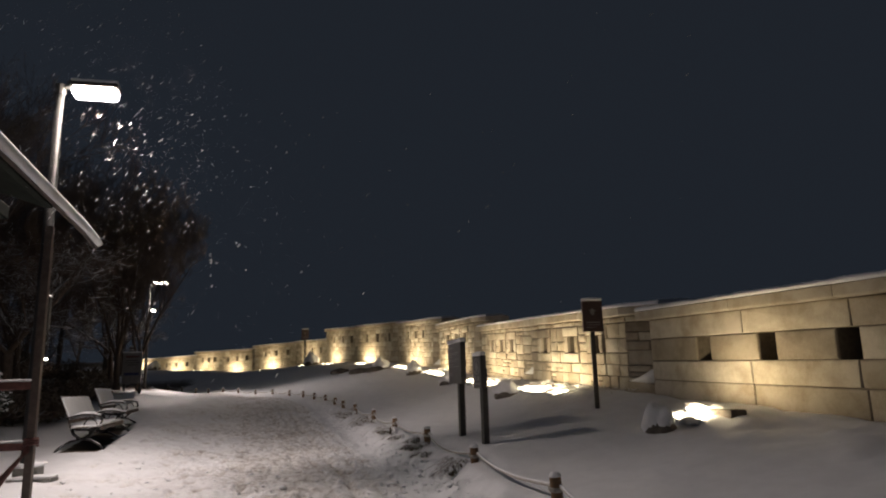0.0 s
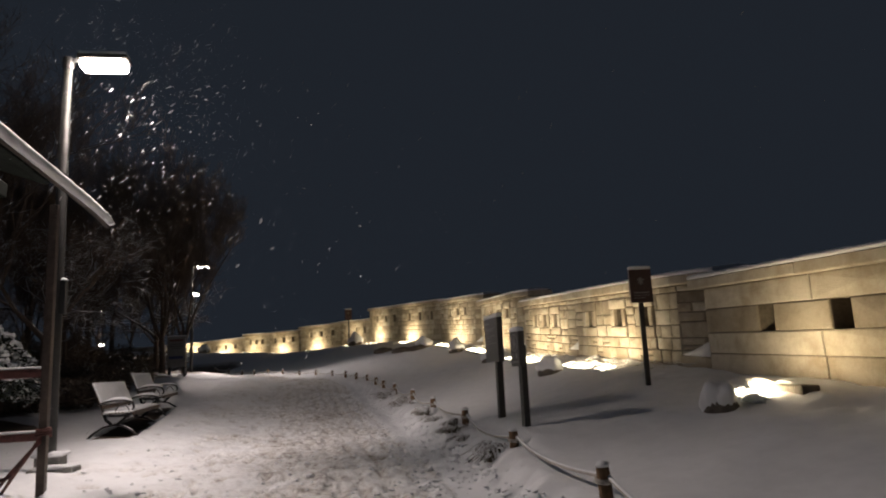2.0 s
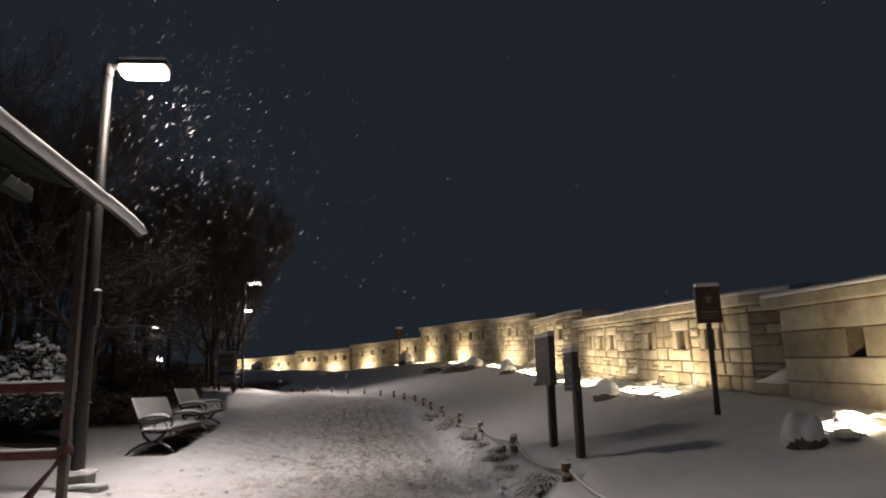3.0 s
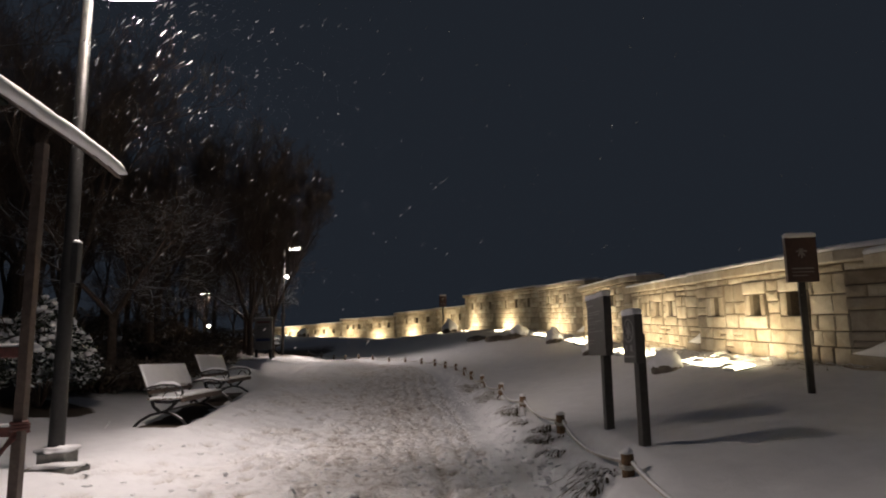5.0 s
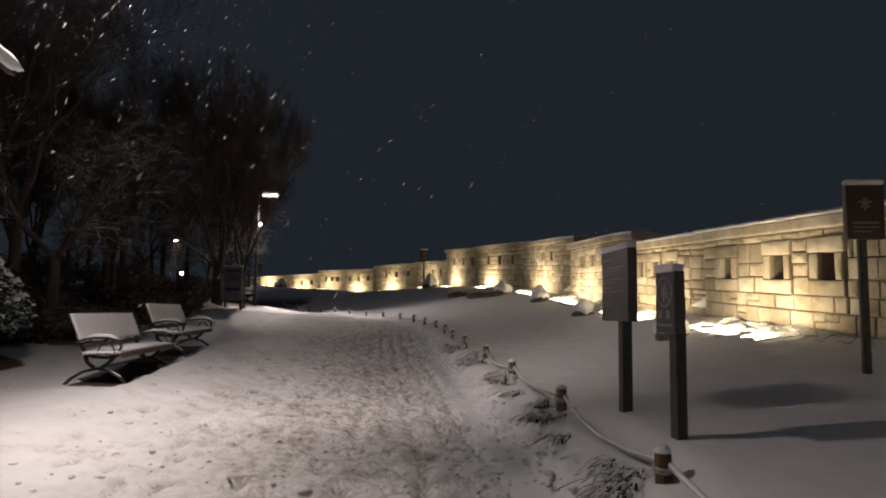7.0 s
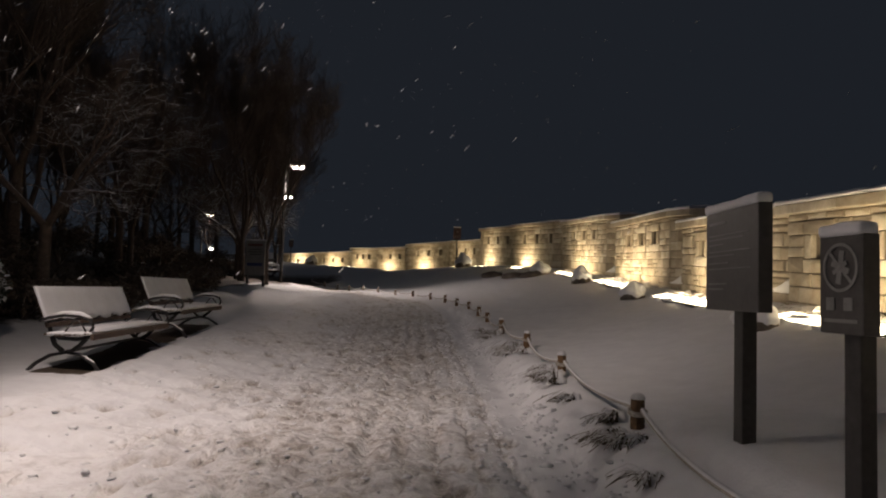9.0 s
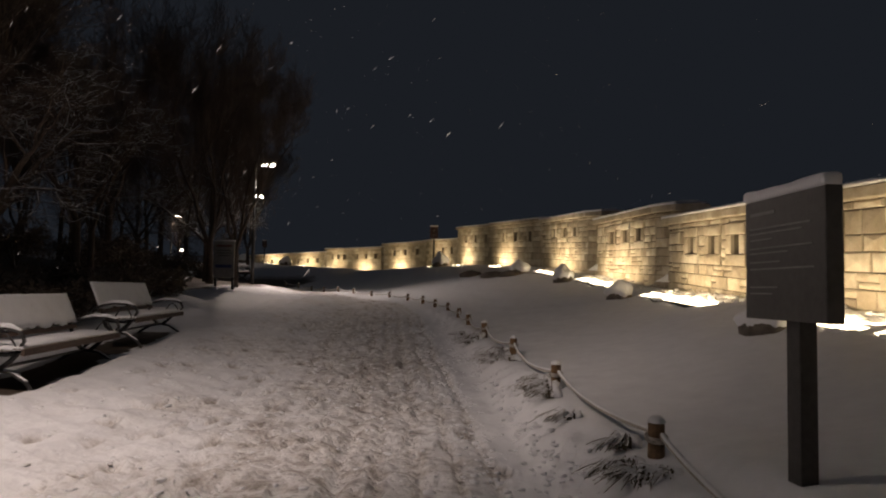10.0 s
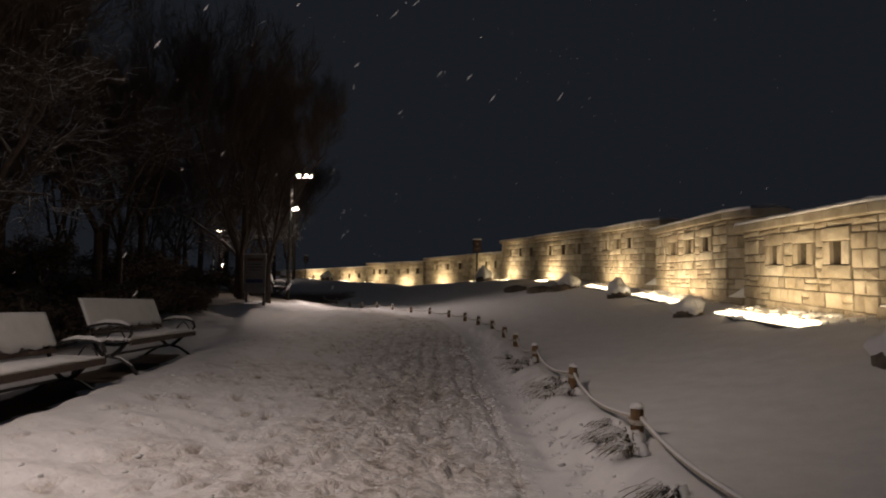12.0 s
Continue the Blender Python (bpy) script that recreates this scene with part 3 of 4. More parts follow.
            for w, v in ((back, ledge - 0.005), (front, ledge - 0.005), (front - 0.01, ledge + h * 0.72), (front - 0.05, ledge + h * 0.9), (back, ledge + h)):
                vs.append(straight(u, w, v))
        for i in range(n):
            fs += [(i * 5 + k, i * 5 + (k + 1) % 5, i * 5 + 5 + (k + 1) % 5, i * 5 + 5 + k) for k in range(5)]
        fs += [(4, 3, 2, 1, 0), tuple(n * 5 + k for k in range(5))]
        link("snow_wedge", vs, fs, SNOW, root, "wedge of drifted snow in the notch", True)
    # coping slabs with snow on top
    us = cuts_n(-0.03, length + 0.22, 1.7, 0.12)
    for p, q in zip(us, us[1:]):
        vs = [pos(u, w, v, 0.6) for u in (p + 0.004, q - 0.004) for w, v in ((-THICK - 0.05, -cap_h), (0.105, -cap_h), (0.115, -cap_h + 0.02), (0.115, -0.05), (0.09, -0.03), (-THICK * 0.45, 0.02), (-THICK - 0.05, -0.04))]
        fs = [tuple(range(6, -1, -1)), tuple(range(7, 14))] + [(k, (k + 1) % 7, 7 + (k + 1) % 7, 7 + k) for k in range(7)]
        link("coping_stone", vs, fs, STONE, root)
    n = max(8, int(length / 0.12))
    vs, fs = [], []
    for i in range(n + 1):
        u = -0.03 + (length + 0.25) * i / n
        e = 0.01 * noise.noise((u * 3.1, index * 5.0, 0)) + 0.008 * noise.noise((u * 11, index, 3))
        for w, v in ((0.105 + e, -0.042), (0.12 + e, -0.012), (0.09 + e, 0.022 + e), (-THICK * 0.45, 0.055 + e), (-THICK - 0.04, 0.01)):
            vs.append(pos(u, w, v, 0.6))
    for i in range(n):
        for k in range(4):
            a = i * 5 + k
            fs.append((a, a + 1, a + 6, a + 5))
    fs += [(0, 1, 2, 3, 4), tuple(n * 5 + k for k in (4, 3, 2, 1, 0))]
    link("snow_cover", vs, fs, SNOW, root, "thin layer of snow along the coping", True)
    return root


for i, seg in enumerate(SEGMENTS):
    wall_segment(i, *seg)


# ---- floodlights and boulders along the wall ----
def floodlight(x, y, long, power, mound=0.0, swing=0.0):
    """A linear uplight sunk in the ground along the wall, half drifted over with snow."""
    a, b = Vector((float(wall_x(y - long)), y - long, 0)), Vector((float(wall_x(y)), y, 0))
    turn = math.degrees(math.atan2(b.y - a.y, b.x - a.x)) - 90
    x1 = x - (b.x - a.x)
    base = at_land((x + x1) / 2, y - long / 2, 0.02)
    tilt = math.degrees(math.atan2(float(land(x, y)) - float(land(x1, y - long)), long))
    lean = -math.degrees(math.atan2(float(land(x + 0.2, y)) - float(land(x - 0.2, y)), 0.4))
    root = thing("floodlight", pose(*base, tilt, lean, turn), "sunken linear floodlight glowing warm between drifts of snow", "floodlight", "wall floodlights")
    part("housing", box(0.34, long, 0.12, (0, 0, -0.065), 0.01), DARKSTEEL, root)
    # glowing strip in place of the snow that the floodlight burns out
    part("lens", box(0.30, long * 0.98, 0.02, (0, 0, 0.004), 0.006), FLOOD_STRIP, root, "glowing warm strip standing for the brightly lit snow")
    rs = random.Random(int(y * 10))
    # added mound: blocks the low beam, so a dark band falls on the wall
    if mound:
        part("snow_mound", blob(0.13, long * 0.66, mound, 14.0, 0.7, 4, 0.0), SNOW, root, "mound of snow added on the wall side to shade the wall's foot", True).location = (0.26, 0, -0.01)
    for k in range(int(8 + long * 9)):
        side = rs.choice((-1, 1, 1, 1))
        lump = part("snow_lump", blob(rs.uniform(0.04, 0.09), rs.uniform(0.05, 0.16), rs.uniform(0.02, 0.045), rs.uniform(0, 60), 0.6, 3, 0.0), SNOW, root, "", True)
        lump.location = (-rs.uniform(0.13, 0.24) if side < 0 else rs.uniform(0.09, 0.62), rs.uniform(-0.6, 0.6) * long, -0.005)
    light = bpy.data.lights.new("floodlight_beam", "AREA")
    light.energy, light.color, light.shape, light.size, light.size_y = power, WARM, "RECTANGLE", long * 0.95, 0.20
    new("floodlight_beam", light).matrix_world = root.matrix_world @ look((0.0, 0, 0.10), (0.75, -swing, 0.50))


FLOODS = ((4.95, 1.4, 1.2, 16), (4.74, 7.36, 0.62, 25, 0.095, 0.3), (5.0, 13.55, 2.2, 44), (5.28, 19.2, 3.6, 70), (5.4, 25.6, 3.4, 88), (5.0, 30.9, 2.6, 84),
          (3.95, 38.4, 1.6, 72), (2.4, 46.2, 1.9, 90), (0.8, 51.8, 1.8, 80), (-2.0, 57.6, 1.6, 80), (-5.2, 61.9, 1.5, 72), (-8.0, 64.8, 1.2, 60), (-11.0, 68.0, 1.5, 70), (-15.0, 71.4, 1.5, 70))
for flood in FLOODS:
    floodlight(*flood)


def boulder(x, y, sx, sy, sz, seed, snowy=True, sink=0.05):
    root = thing("boulder", Matrix.Translation(at_land(x, y, -sink)), "grey boulder half buried under a cap of snow" if snowy else "bare dark boulder on the snowy bank", "boulder", "boulders by the wall")
    part("rock", blob(sx, sy, sz, seed, 0.25, 3, -0.2), ROCK, root, "", True)
    if snowy:
        cap = blob(sx, sy, sz, seed, 0.25, 4, -0.2)
        for v in cap.verts:  # the cap thins out to an uneven lower rim
            rim = v.co.z / sz - 0.34 - 0.28 * noise.noise((v.co.x * 6, v.co.y * 6, seed))
            k = min(1.0, max(0.0, rim / 0.2 + 0.5))
            v.co *= 0.90 + 0.22 * k * k * (3 - 2 * k)
        part("snow_cap", cap, SNOW, root, "rounded cap of snow", True)


for args in ((4.22, 6.8, 0.17, 0.17, 0.33, 1.3), (4.45, 12.95, 0.23, 0.26, 0.36, 2.1), (4.85, 19.6, 0.25, 0.3, 0.38, 3.7), (4.95, 25.9, 0.30, 0.36, 0.46, 4.2), (4.4, 31.2, 0.38, 0.42, 0.48, 5.9), (1.75, 45.6, 0.5, 0.5, 0.75, 7.7), (-11.4, 65.6, 0.5, 0.6, 0.8, 8.8), (-15.9, 69, 0.5, 0.6, 0.8, 9.1)):
    boulder(*args)
for args in ((4.05, 31.0, 0.45, 0.5, 0.22, 11.0), (3.5, 31.8, 0.5, 0.5, 0.25, 12.0), (2.8, 34.0, 0.5, 0.6, 0.25, 13.0)):
    boulder(*args, snowy=False)
slab = thing("stone_slab", Matrix.Translation(at_land(4.94, 6.68, 0.03)), "flat tan stone slab lying beside the floodlight", "stone slab")
part("slab", box(0.20, 0.52, 0.13, (0, 0, 0), 0.02), ROCK, slab)


# ---- signs on the bank ----
def snow_strip(sx, sy, sz, parent, at):
    b = box(sx, sy, sz, at, min(sx, sy, sz) * 0.45, 3)
    bmesh.ops.subdivide_edges(b, edges=[e for e in b.edges if e.calc_length() > 0.08], cuts=4)
    for v in b.verts:
        v.co.z += 0.012 * noise.noise(v.co * 9) if v.co.z > at[2] else 0
    return part("snow_cap", b, SNOW, parent, "snow lying along the top edge", True)


def ring(r, w, n=32):
    b = bmesh.new()
    a = [b.verts.new((0, r * math.cos(2 * math.pi * k / n), r * math.sin(2 * math.pi * k / n))) for k in range(n)]
    c = [b.verts.new((0, (r - w) * math.cos(2 * math.pi * k / n), (r - w) * math.sin(2 * math.pi * k / n))) for k in range(n)]
    for k in range(n):
        b.faces.new((a[k], a[(k + 1) % n], c[(k + 1) % n], c[k]))
    r2 = bmesh.ops.extrude_face_region(b, geom=list(b.faces))
    bmesh.ops.translate(b, vec=(-0.004, 0, 0), verts=[v for v in r2["geom"] if isinstance(v, bmesh.types.BMVert)])
    return b


def info_sign(x, y, turn, width, height, bottom, post_w, label, marks, panel_mat=PANEL, face_off=0.0):
    """A post with a panel whose face looks along local -x; z from the snow."""
    g = float(land(x, y))
    root = thing("information_sign", pose(x, y, g, 0, 0, turn), label, "sign", "signs on the bank")
    part("post", box(post_w * 0.75, post_w, bottom + height * 0.6 + 0.3, (0.045, 0, (bottom + height * 0.6 - 0.3) / 2), 0.006), SIGNPOST, root)
    panel = part("panel", box(0.07, width, height, (-0.002, face_off, bottom + height / 2), 0.006), panel_mat, root, "dark panel with pale lettering")
    snow_strip(0.085, width * 1.02, 0.05, root, (-0.008, face_off, bottom + height + 0.02))
    for my, mz, mw, mh in marks:
        part("lettering_line", box(0.003, mw, mh, (-0.0385, face_off + my, bottom + mz), 0.0), INK, panel)
    return root, panel


rl = random.Random(3)
lines = [(0.15, 0.465, 0.20, 0.014)]
for k, row in enumerate((0.40, 0.378, 0.35, 0.312, 0.29, 0.25, 0.22, 0.14, 0.112)):
    w = (0.46, 0.40, 0.18, 0.47, 0.30, 0.24, 0.48, 0.22, 0.18)[k]
    lines.append((0.255 - w / 2, row, w, 0.007))
info_sign(2.40, 8.64, 2.0, 0.60, 0.53, 0.70, 0.10, "dark grey information sign with small text on a square post", lines)
root, panel = info_sign(2.45, 7.74, 8, 0.235, 0.38, 0.665, 0.09, "dark grey warning sign with a round pictogram on a narrow post", [(0.055, 0.115, 0.045, 0.05), (-0.04, 0.115, 0.045, 0.05), (0.0, 0.05, 0.18, 0.014)])
o = part("pictogram_ring", ring(0.095, 0.013), INK, panel, "pale ring")
o.location = (-0.037, 0, 0.665 + 0.255)
for ang, ln, w in ((45, 0.19, 0.012), (100, 0.13, 0.026), (20, 0.10, 0.02), (150, 0.085, 0.017)):
    o = part("pictogram_stroke", box(0.003, ln, w, (0, 0, 0)), INK, panel)
    o.matrix_local = pose(-0.0385 - ang * 1e-5, 0.0, 0.92, ang, 0, 0)
star = [(-0.005, 0.02, 60, 0.09), (0.01, 0.02, 120, 0.09), (0.0, 0.03, 0, 0.10), (0.0, -0.01, 95, 0.06)]


def wall_sign(x, y, turn, group_label):
    g = float(land(x, y))
    root, panel = info_sign(x, y, turn, 0.29, 0.44, 1.07, 0.062, group_label, [(0.0, 0.13, 0.20, 0.014), (0.0, 0.095, 0.20, 0.008), (0.03, 0.06, 0.14, 0.008)], BROWNPANEL)
    for my, mz, ang, ln in star:
        o = part("pictogram_stroke", box(0.003, ln, 0.014, (0, 0, 0)), INK, panel)
        o.matrix_local = pose(-0.0385 - ang * 1e-5, my, 1.07 + 0.27 + mz, ang, 0, 0)
    return root


first = wall_sign(4.48, 8.88, 82, "dark brown warning sign with a small figure on a slim post")
wall_sign(1.35, 46.5, 90, "dark brown warning sign standing far off before the lit wall").scale = (1.6, 1.6, 1.6)
wall_sign(-13.6, 67.0, 100, "dark brown warning sign standing far off before the lit wall").scale = (1.4, 1.4, 1.4)

# ---- rope fence ----
POSTS = (0.4, 2.7, 5.0, 7.32, 9.65, 12.1, 14.4, 16.6, 18.7, 20.8, 22.9, 24.7, 26.3, 28.0, 29.8, 31.3, 32.8, 34.2, 35.7, 37.1, 38.5, 40.0)
rp = random.Random(8)
knots = []
for y in POSTS:
    x = float(post_x(y))
    g = float(land(x, y))
    lean = (rp.uniform(-4, 4), rp.uniform(-5, 5))
    root = thing("fence_post", pose(x, y, g, lean[0], lean[1], 0), "short round brown wooden post capped with snow", "fence post", "rope fence")
    h = 0.205
    vs, fs = tube([(0, 0, -0.25), (0, 0, 0), (0, 0, h - 0.012), (0, 0, h)], [0.047, 0.047, 0.045, 0.038], 12)
    link("stake", vs, fs, POST_WOOD, root, "", False)
    part("snow_cap", blob(0.05, 0.05, 0.045, y, 0.2, 2, 0.0), SNOW, root, "", True).location = (0, 0, h - 0.003)
    for zz in (0.11, 0.125):
        vs, fs = tube([(0.055 * math.cos(a), 0.055 * math.sin(a), zz + 0.01 * math.sin(a)) for a in np.linspace(0, 2 * math.pi, 13)], [0.011] * 13, 6)
        link("rope_loop", vs, fs, ROPE, root, "", True)
    knots.append((x, y, g + 0.14))
for (x0, y0, z0), (x1, y1, z1) in zip(knots, knots[1:]):
    pts, sag = [], 0.07 + rp.uniform(-0.02, 0.03)
    for i in range(15):
        t = i / 14
        x, y = x0 + (x1 - x0) * t + 0.02 - 0.05 * math.sin(3.14 * t), y0 + (y1 - y0) * t
        z = z0 + (z1 - z0) * t - sag * 4 * t * (1 - t)
        pts.append((x, y, max(z, float(land(x, y)) + 0.012)))
    o = link("rope", *tube(pts, [0.016] * 15, 7), ROPE, None, "", True)
    tagged(o, "sagging rope dusted with snow between the short posts", "rope", "rope fence")
    o2 = link("snow_on_rope", *tube([(p[0], p[1], p[2] + 0.008) for p in pts], [0.0145] * 15, 6), SNOW, o, "", True)


# ---- dry grass along the bank ----
def tuft(x, y, blades, spread, tall, seed):
    r = random.Random(seed)
    store = ([], [])
    for _ in range(blades):
        a, s = r.uniform(0, 6.28), r.uniform(0, spread)
        p = Vector((s * math.cos(a), s * math.sin(a), 0))
        out = Vector((0.6 * math.cos(a + r.uniform(-1, 1)) - 0.75, 0.6 * math.sin(a + r.uniform(-1, 1)) - 0.2, 0)) * r.uniform(0.4, 1.0)
        h, w = tall * r.uniform(0.5, 1.1), r.uniform(0.004, 0.010)
        side = Vector((-out.y, out.x, 0)).normalized() * w
        pts = [p + out * h * t * t * 1.3 + Vector((0, 0, -0.02 + h * (t * 2.0 - t * t * 1.9))) for t in (0, 0.3, 0.6, 0.85, 1.0)]
        n = len(store[0])
        for k, q in enumerate(pts):
            f = (1, 1, 0.8, 0.5, 0.1)[k]
            store[0].extend((q - side * f, q + Vector((0, 0, 0.004)), q + side * f))
        for k in range(4):
            for c in (0, 1):
                i = n + k * 3 + c
                store[1].append((i, i + 1, i + 4, i + 3))
    root = thing("grass_tuft", Matrix.Translation(at_land(x, y)), "dry grass tuft bent down under snow", "grass tuft", "grass by the fence")
    tagged(link("grass", *store, GRASS, root), kind="stuff")
    part("snow_lump", blob(spread * 0.8, spread * 0.9, tall * 0.42, seed, 0.3, 2, -0.1), SNOW, root, "", True).location = (0.05, 0, 0)


rt = random.Random(21)
for i in range(34):
    y = rt.uniform(6.5, 17.5)
    if i < 24:
        y = POSTS[3 + i % 5] + rt.uniform(-0.5, 0.35)
    x = float(post_x(y)) - rt.uniform(0.06, 0.26)
    tuft(x, y, rt.randint(26, 44), rt.uniform(0.05, 0.11), rt.uniform(0.12, 0.2), 100 + i)


# ---- benches ----
def bench(x, y, turn, label):
    L = 2.30
    root = thing("park_bench", pose(x, y, float(land(x, y)), 0, 0, turn), label, "bench", "benches by the path")
    # local: y along the bench, +x to the path
    for k, sx in enumerate((-0.02, 0.075, 0.17, 0.265, 0.36)):
        part("seat_slat", box(0.08, L, 0.032, (sx, 0, 0.425 + 0.012 * (k == 4) - 0.008 * (k == 1)), 0.006), SLATWOOD, root)
    for k in range(6):
        t = k / 5
        m = pose(0, 0, 0, 0, -18, 0)
        part("back_slat", box(0.026, L - 0.12, 0.062, (-0.07 - 0.125 * t, 0, 0.53 + 0.39 * t), 0.006, turn=m), SLATWOOD, root)
    for side in (-1, 1):
        yy = side * (L / 2 - 0.16)
        store = ([], [])
        add(store, tube([(0.40, yy, 0.40), (0.20, yy, 0.36), (0.02, yy, 0.37), (-0.07, yy, 0.45), (-0.20, yy, 0.94)], [0.022, 0.024, 0.024, 0.022, 0.016], 8))
        link("side_frame", *store, DARKSTEEL, root, "", True)
        link("leg", *tube([(0.30, yy, 0.39), (0.24, yy, 0.30), (0.15, yy, 0.21)], [0.028, 0.025, 0.027], 8), DARKSTEEL, root, "", True)
        link("leg", *tube([(-0.05, yy, 0.39), (-0.02, yy, 0.29), (0.06, yy, 0.21)], [0.028, 0.025, 0.027], 8), DARKSTEEL, root, "", True)
        arch = [(-0.28, yy, -0.04), (-0.20, yy, 0.06), (-0.06, yy, 0.16), (0.10, yy, 0.20), (0.24, yy, 0.17), (0.37, yy, 0.07), (0.44, yy, -0.04)]
        foot = link("foot", *tube(arch, [0.022] * 7, 8), DARKSTEEL, root, "curved metal foot", True)
        link("snow_on_foot", *tube([(p[0], p[1], p[2] + 0.014) for p in arch[3:7]], [0.008, 0.015, 0.015, 0.006], 7), SNOW, foot, "", True)
        ya = side * (L / 2 - 0.02)
        pts = [(0.36, ya, 0.42), (0.41, ya, 0.52), (0.38, ya, 0.61), (0.28, ya, 0.655), (0.12, ya, 0.66), (-0.03, ya, 0.62), (-0.12, ya, 0.58)]
        arm = link("armrest", *tube(pts, [0.016, 0.018, 0.022, 0.024, 0.024, 0.02, 0.016], 8), DARKSTEEL, root, "curved dark metal armrest", True)
        link("snow_on_armrest", *tube([(p[0], p[1], p[2] + 0.024) for p in pts[2:6]], [0.012, 0.03, 0.03, 0.012], 8), SNOW, arm, "", True)
        link("scroll", *tube([(0.34 - 0.20 * t, ya, 0.46 + 0.14 * math.sin(3.14 * t)) for t in np.linspace(0, 1, 7)], [0.009] * 7, 6), DARKSTEEL, arm, "", True)
    part("front_rail", box(0.032, L, 0.075, (0.41, 0, 0.40), 0.008), SLATWOOD, root)
    part("stretcher", box(0.03, L - 0.34, 0.035, (0.10, 0, 0.21), 0.008), DARKSTEEL, root)
    # snow on the seat and plastered against the back
    for name, x0, z0, x1, z1, thick, lab in (("snow_on_seat", -0.03, 0.44, 0.40, 0.452, 0.045, "layer of snow on the seat"), ("snow_on_back", -0.066, 0.585, -0.205, 0.99, 0.022, "snow plastered over the back slats")):
        b = bmesh.new()
        n, m = 44, 9
        d = Vector((x1 - x0, 0, z1 - z0)).normalized()
        nrm = Vector((d.z, 0, -d.x)) if name == "snow_on_back" else Vector((-d.z, 0, d.x))
        grid = []
        for i in range(n + 1):
            row = []
            for k in range(m + 1):
                wide = L - 0.10 if name == "snow_on_back" else L
                t, s = k / m, -wide / 2 + wide * i / n
                edge = min(1, 5 * t + 0.1, 5 * (1 - t) + 0.1, 6 * i / n + 0.1, 6 * (1 - i / n) + 0.1)
                ragged = (0.09 * noise.noise((s * 9, turn, 2)) + 0.07 * noise.noise((s * 23, turn, 5))) if (k == 0 and name == "snow_on_back") else 0
                p = Vector((x0, s, z0)) + d * ((t + ragged) * Vector((x1 - x0, 0, z1 - z0)).length)
                h = thick * edge ** 0.5 * (1 + 0.5 * noise.noise((s * 3, t * 2, turn)))
                row.append(b.verts.new(p + nrm * h))
            grid.append(row)
        for i in range(n):
            for k in range(m):
                b.faces.new((grid[i][k], grid[i + 1][k], grid[i + 1][k + 1], grid[i][k + 1]))
        r2 = bmesh.ops.extrude_face_region(b, geom=list(b.faces))
        for v in r2["geom"]:
            if isinstance(v, bmesh.types.BMVert):
                v.co -= nrm * thick * 0.9 if name == "snow_on_seat" else nrm * 0.02
        part(name, b, SNOW, root, lab, True)
    return root


bench(-3.15, 13.05, 4.5, "dark slatted park bench with curved armrests, covered in fresh snow").scale = (1.0, 1.0, 0.84)
bench(-3.45, 16.08, 6.5, "dark slatted park bench with curved armrests, covered in fresh snow").scale = (1.0, 1.1, 0.84)


# ---- street lamps ----
def street_lamp(x, y, top, arm, label, lens, collar=True, second=None):
    g = float(land(x, y))
    root = thing("street_lamp", Matrix.Translation((x, y, g)), label, "street lamp", "street lamps")
    h = top - g
    link("pole", *tube([(0, 0, -0.1), (0, 0, 0.3), (0, 0, h * 0.5), (0, 0, h)], [0.075, 0.072, 0.064, 0.05], 16), STEEL, root, "", True)
    link("arm", *tube([(0, 0, h - 0.03), (arm * 0.12, 0, h + 0.015), (arm * 0.3, 0, h + 0.02)], [0.035, 0.032, 0.03], 10), STEEL, root, "", True)
    head = part("lamp_head", box(abs(arm) * 0.95, 0.26, 0.07, (arm * 0.68, 0, h + 0.03), 0.025), DARKSTEEL, root, "flat dark lamp head")
    part("lens", box(abs(arm) * 0.85, 0.25, 0.13, (arm * 0.68, 0, h - 0.045), 0.06, 4), lens, head, "glowing white lens")
    part("snow_cap", box(abs(arm) * 0.9, 0.24, 0.04, (arm * 0.68, 0, h + 0.08), 0.018), SNOW, head, "", True)
    link("collar", *tube([(0, 0, h - 0.10), (0, 0, h + 0.04)], [0.062, 0.062], 12), STEEL, root)
    if second:
        part("lower_lamp", box(0.26, 0.14, 0.09, (0.16, 0, second - g), 0.02), lens, root, "small lower lamp")
        link("lower_arm", *tube([(0, 0, second - g + 0.02), (0.1, 0, second - g + 0.03)], [0.02, 0.02], 8), STEEL, root)
    return root


lamp_one = street_lamp(-2.71, 8.92, 5.14, 0.62, "tall galvanised street lamp with a glaring flat head", LENS)
gz = float(land(-2.71, 8.92))
part("control_box", box(0.06, 0.09, 0.40, (0.085, -0.03, 1.90), 0.012), STEEL, lamp_one, "grey box strapped to the pole")
part("snow_on_box", blob(0.04, 0.05, 0.035, 3.0, 0.2, 2, 0.0), SNOW, lamp_one, "", True).location = (0.085, -0.03, 2.095)
footing = thing("lamp_footing", Matrix.Translation((-2.71, 8.92, gz)), "snow-covered concrete footing under the street lamp", "footing")
part("block", box(0.26, 0.26, 0.22, (0.02, 0, 0.02), 0.02), CONCRETE, footing)
part("slab", box(0.46, 0.30, 0.08, (0.14, -0.22, -0.025), 0.02), CONCRETE, footing)
part("snow_on_block", blob(0.17, 0.17, 0.06, 6.2, 0.4, 3, 0.0), SNOW, footing, "", True).location = (0.02, 0, 0.12)
part("snow_on_slab", blob(0.26, 0.17, 0.04, 9.1, 0.45, 3, 0.0), SNOW, footing, "", True).location = (0.14, -0.22, 0.01)
street_lamp(-6.0, 33.0, 6.26, 0.68, "tall street lamp with a lit head beside the bend", LENS_FAR, second=4.94)
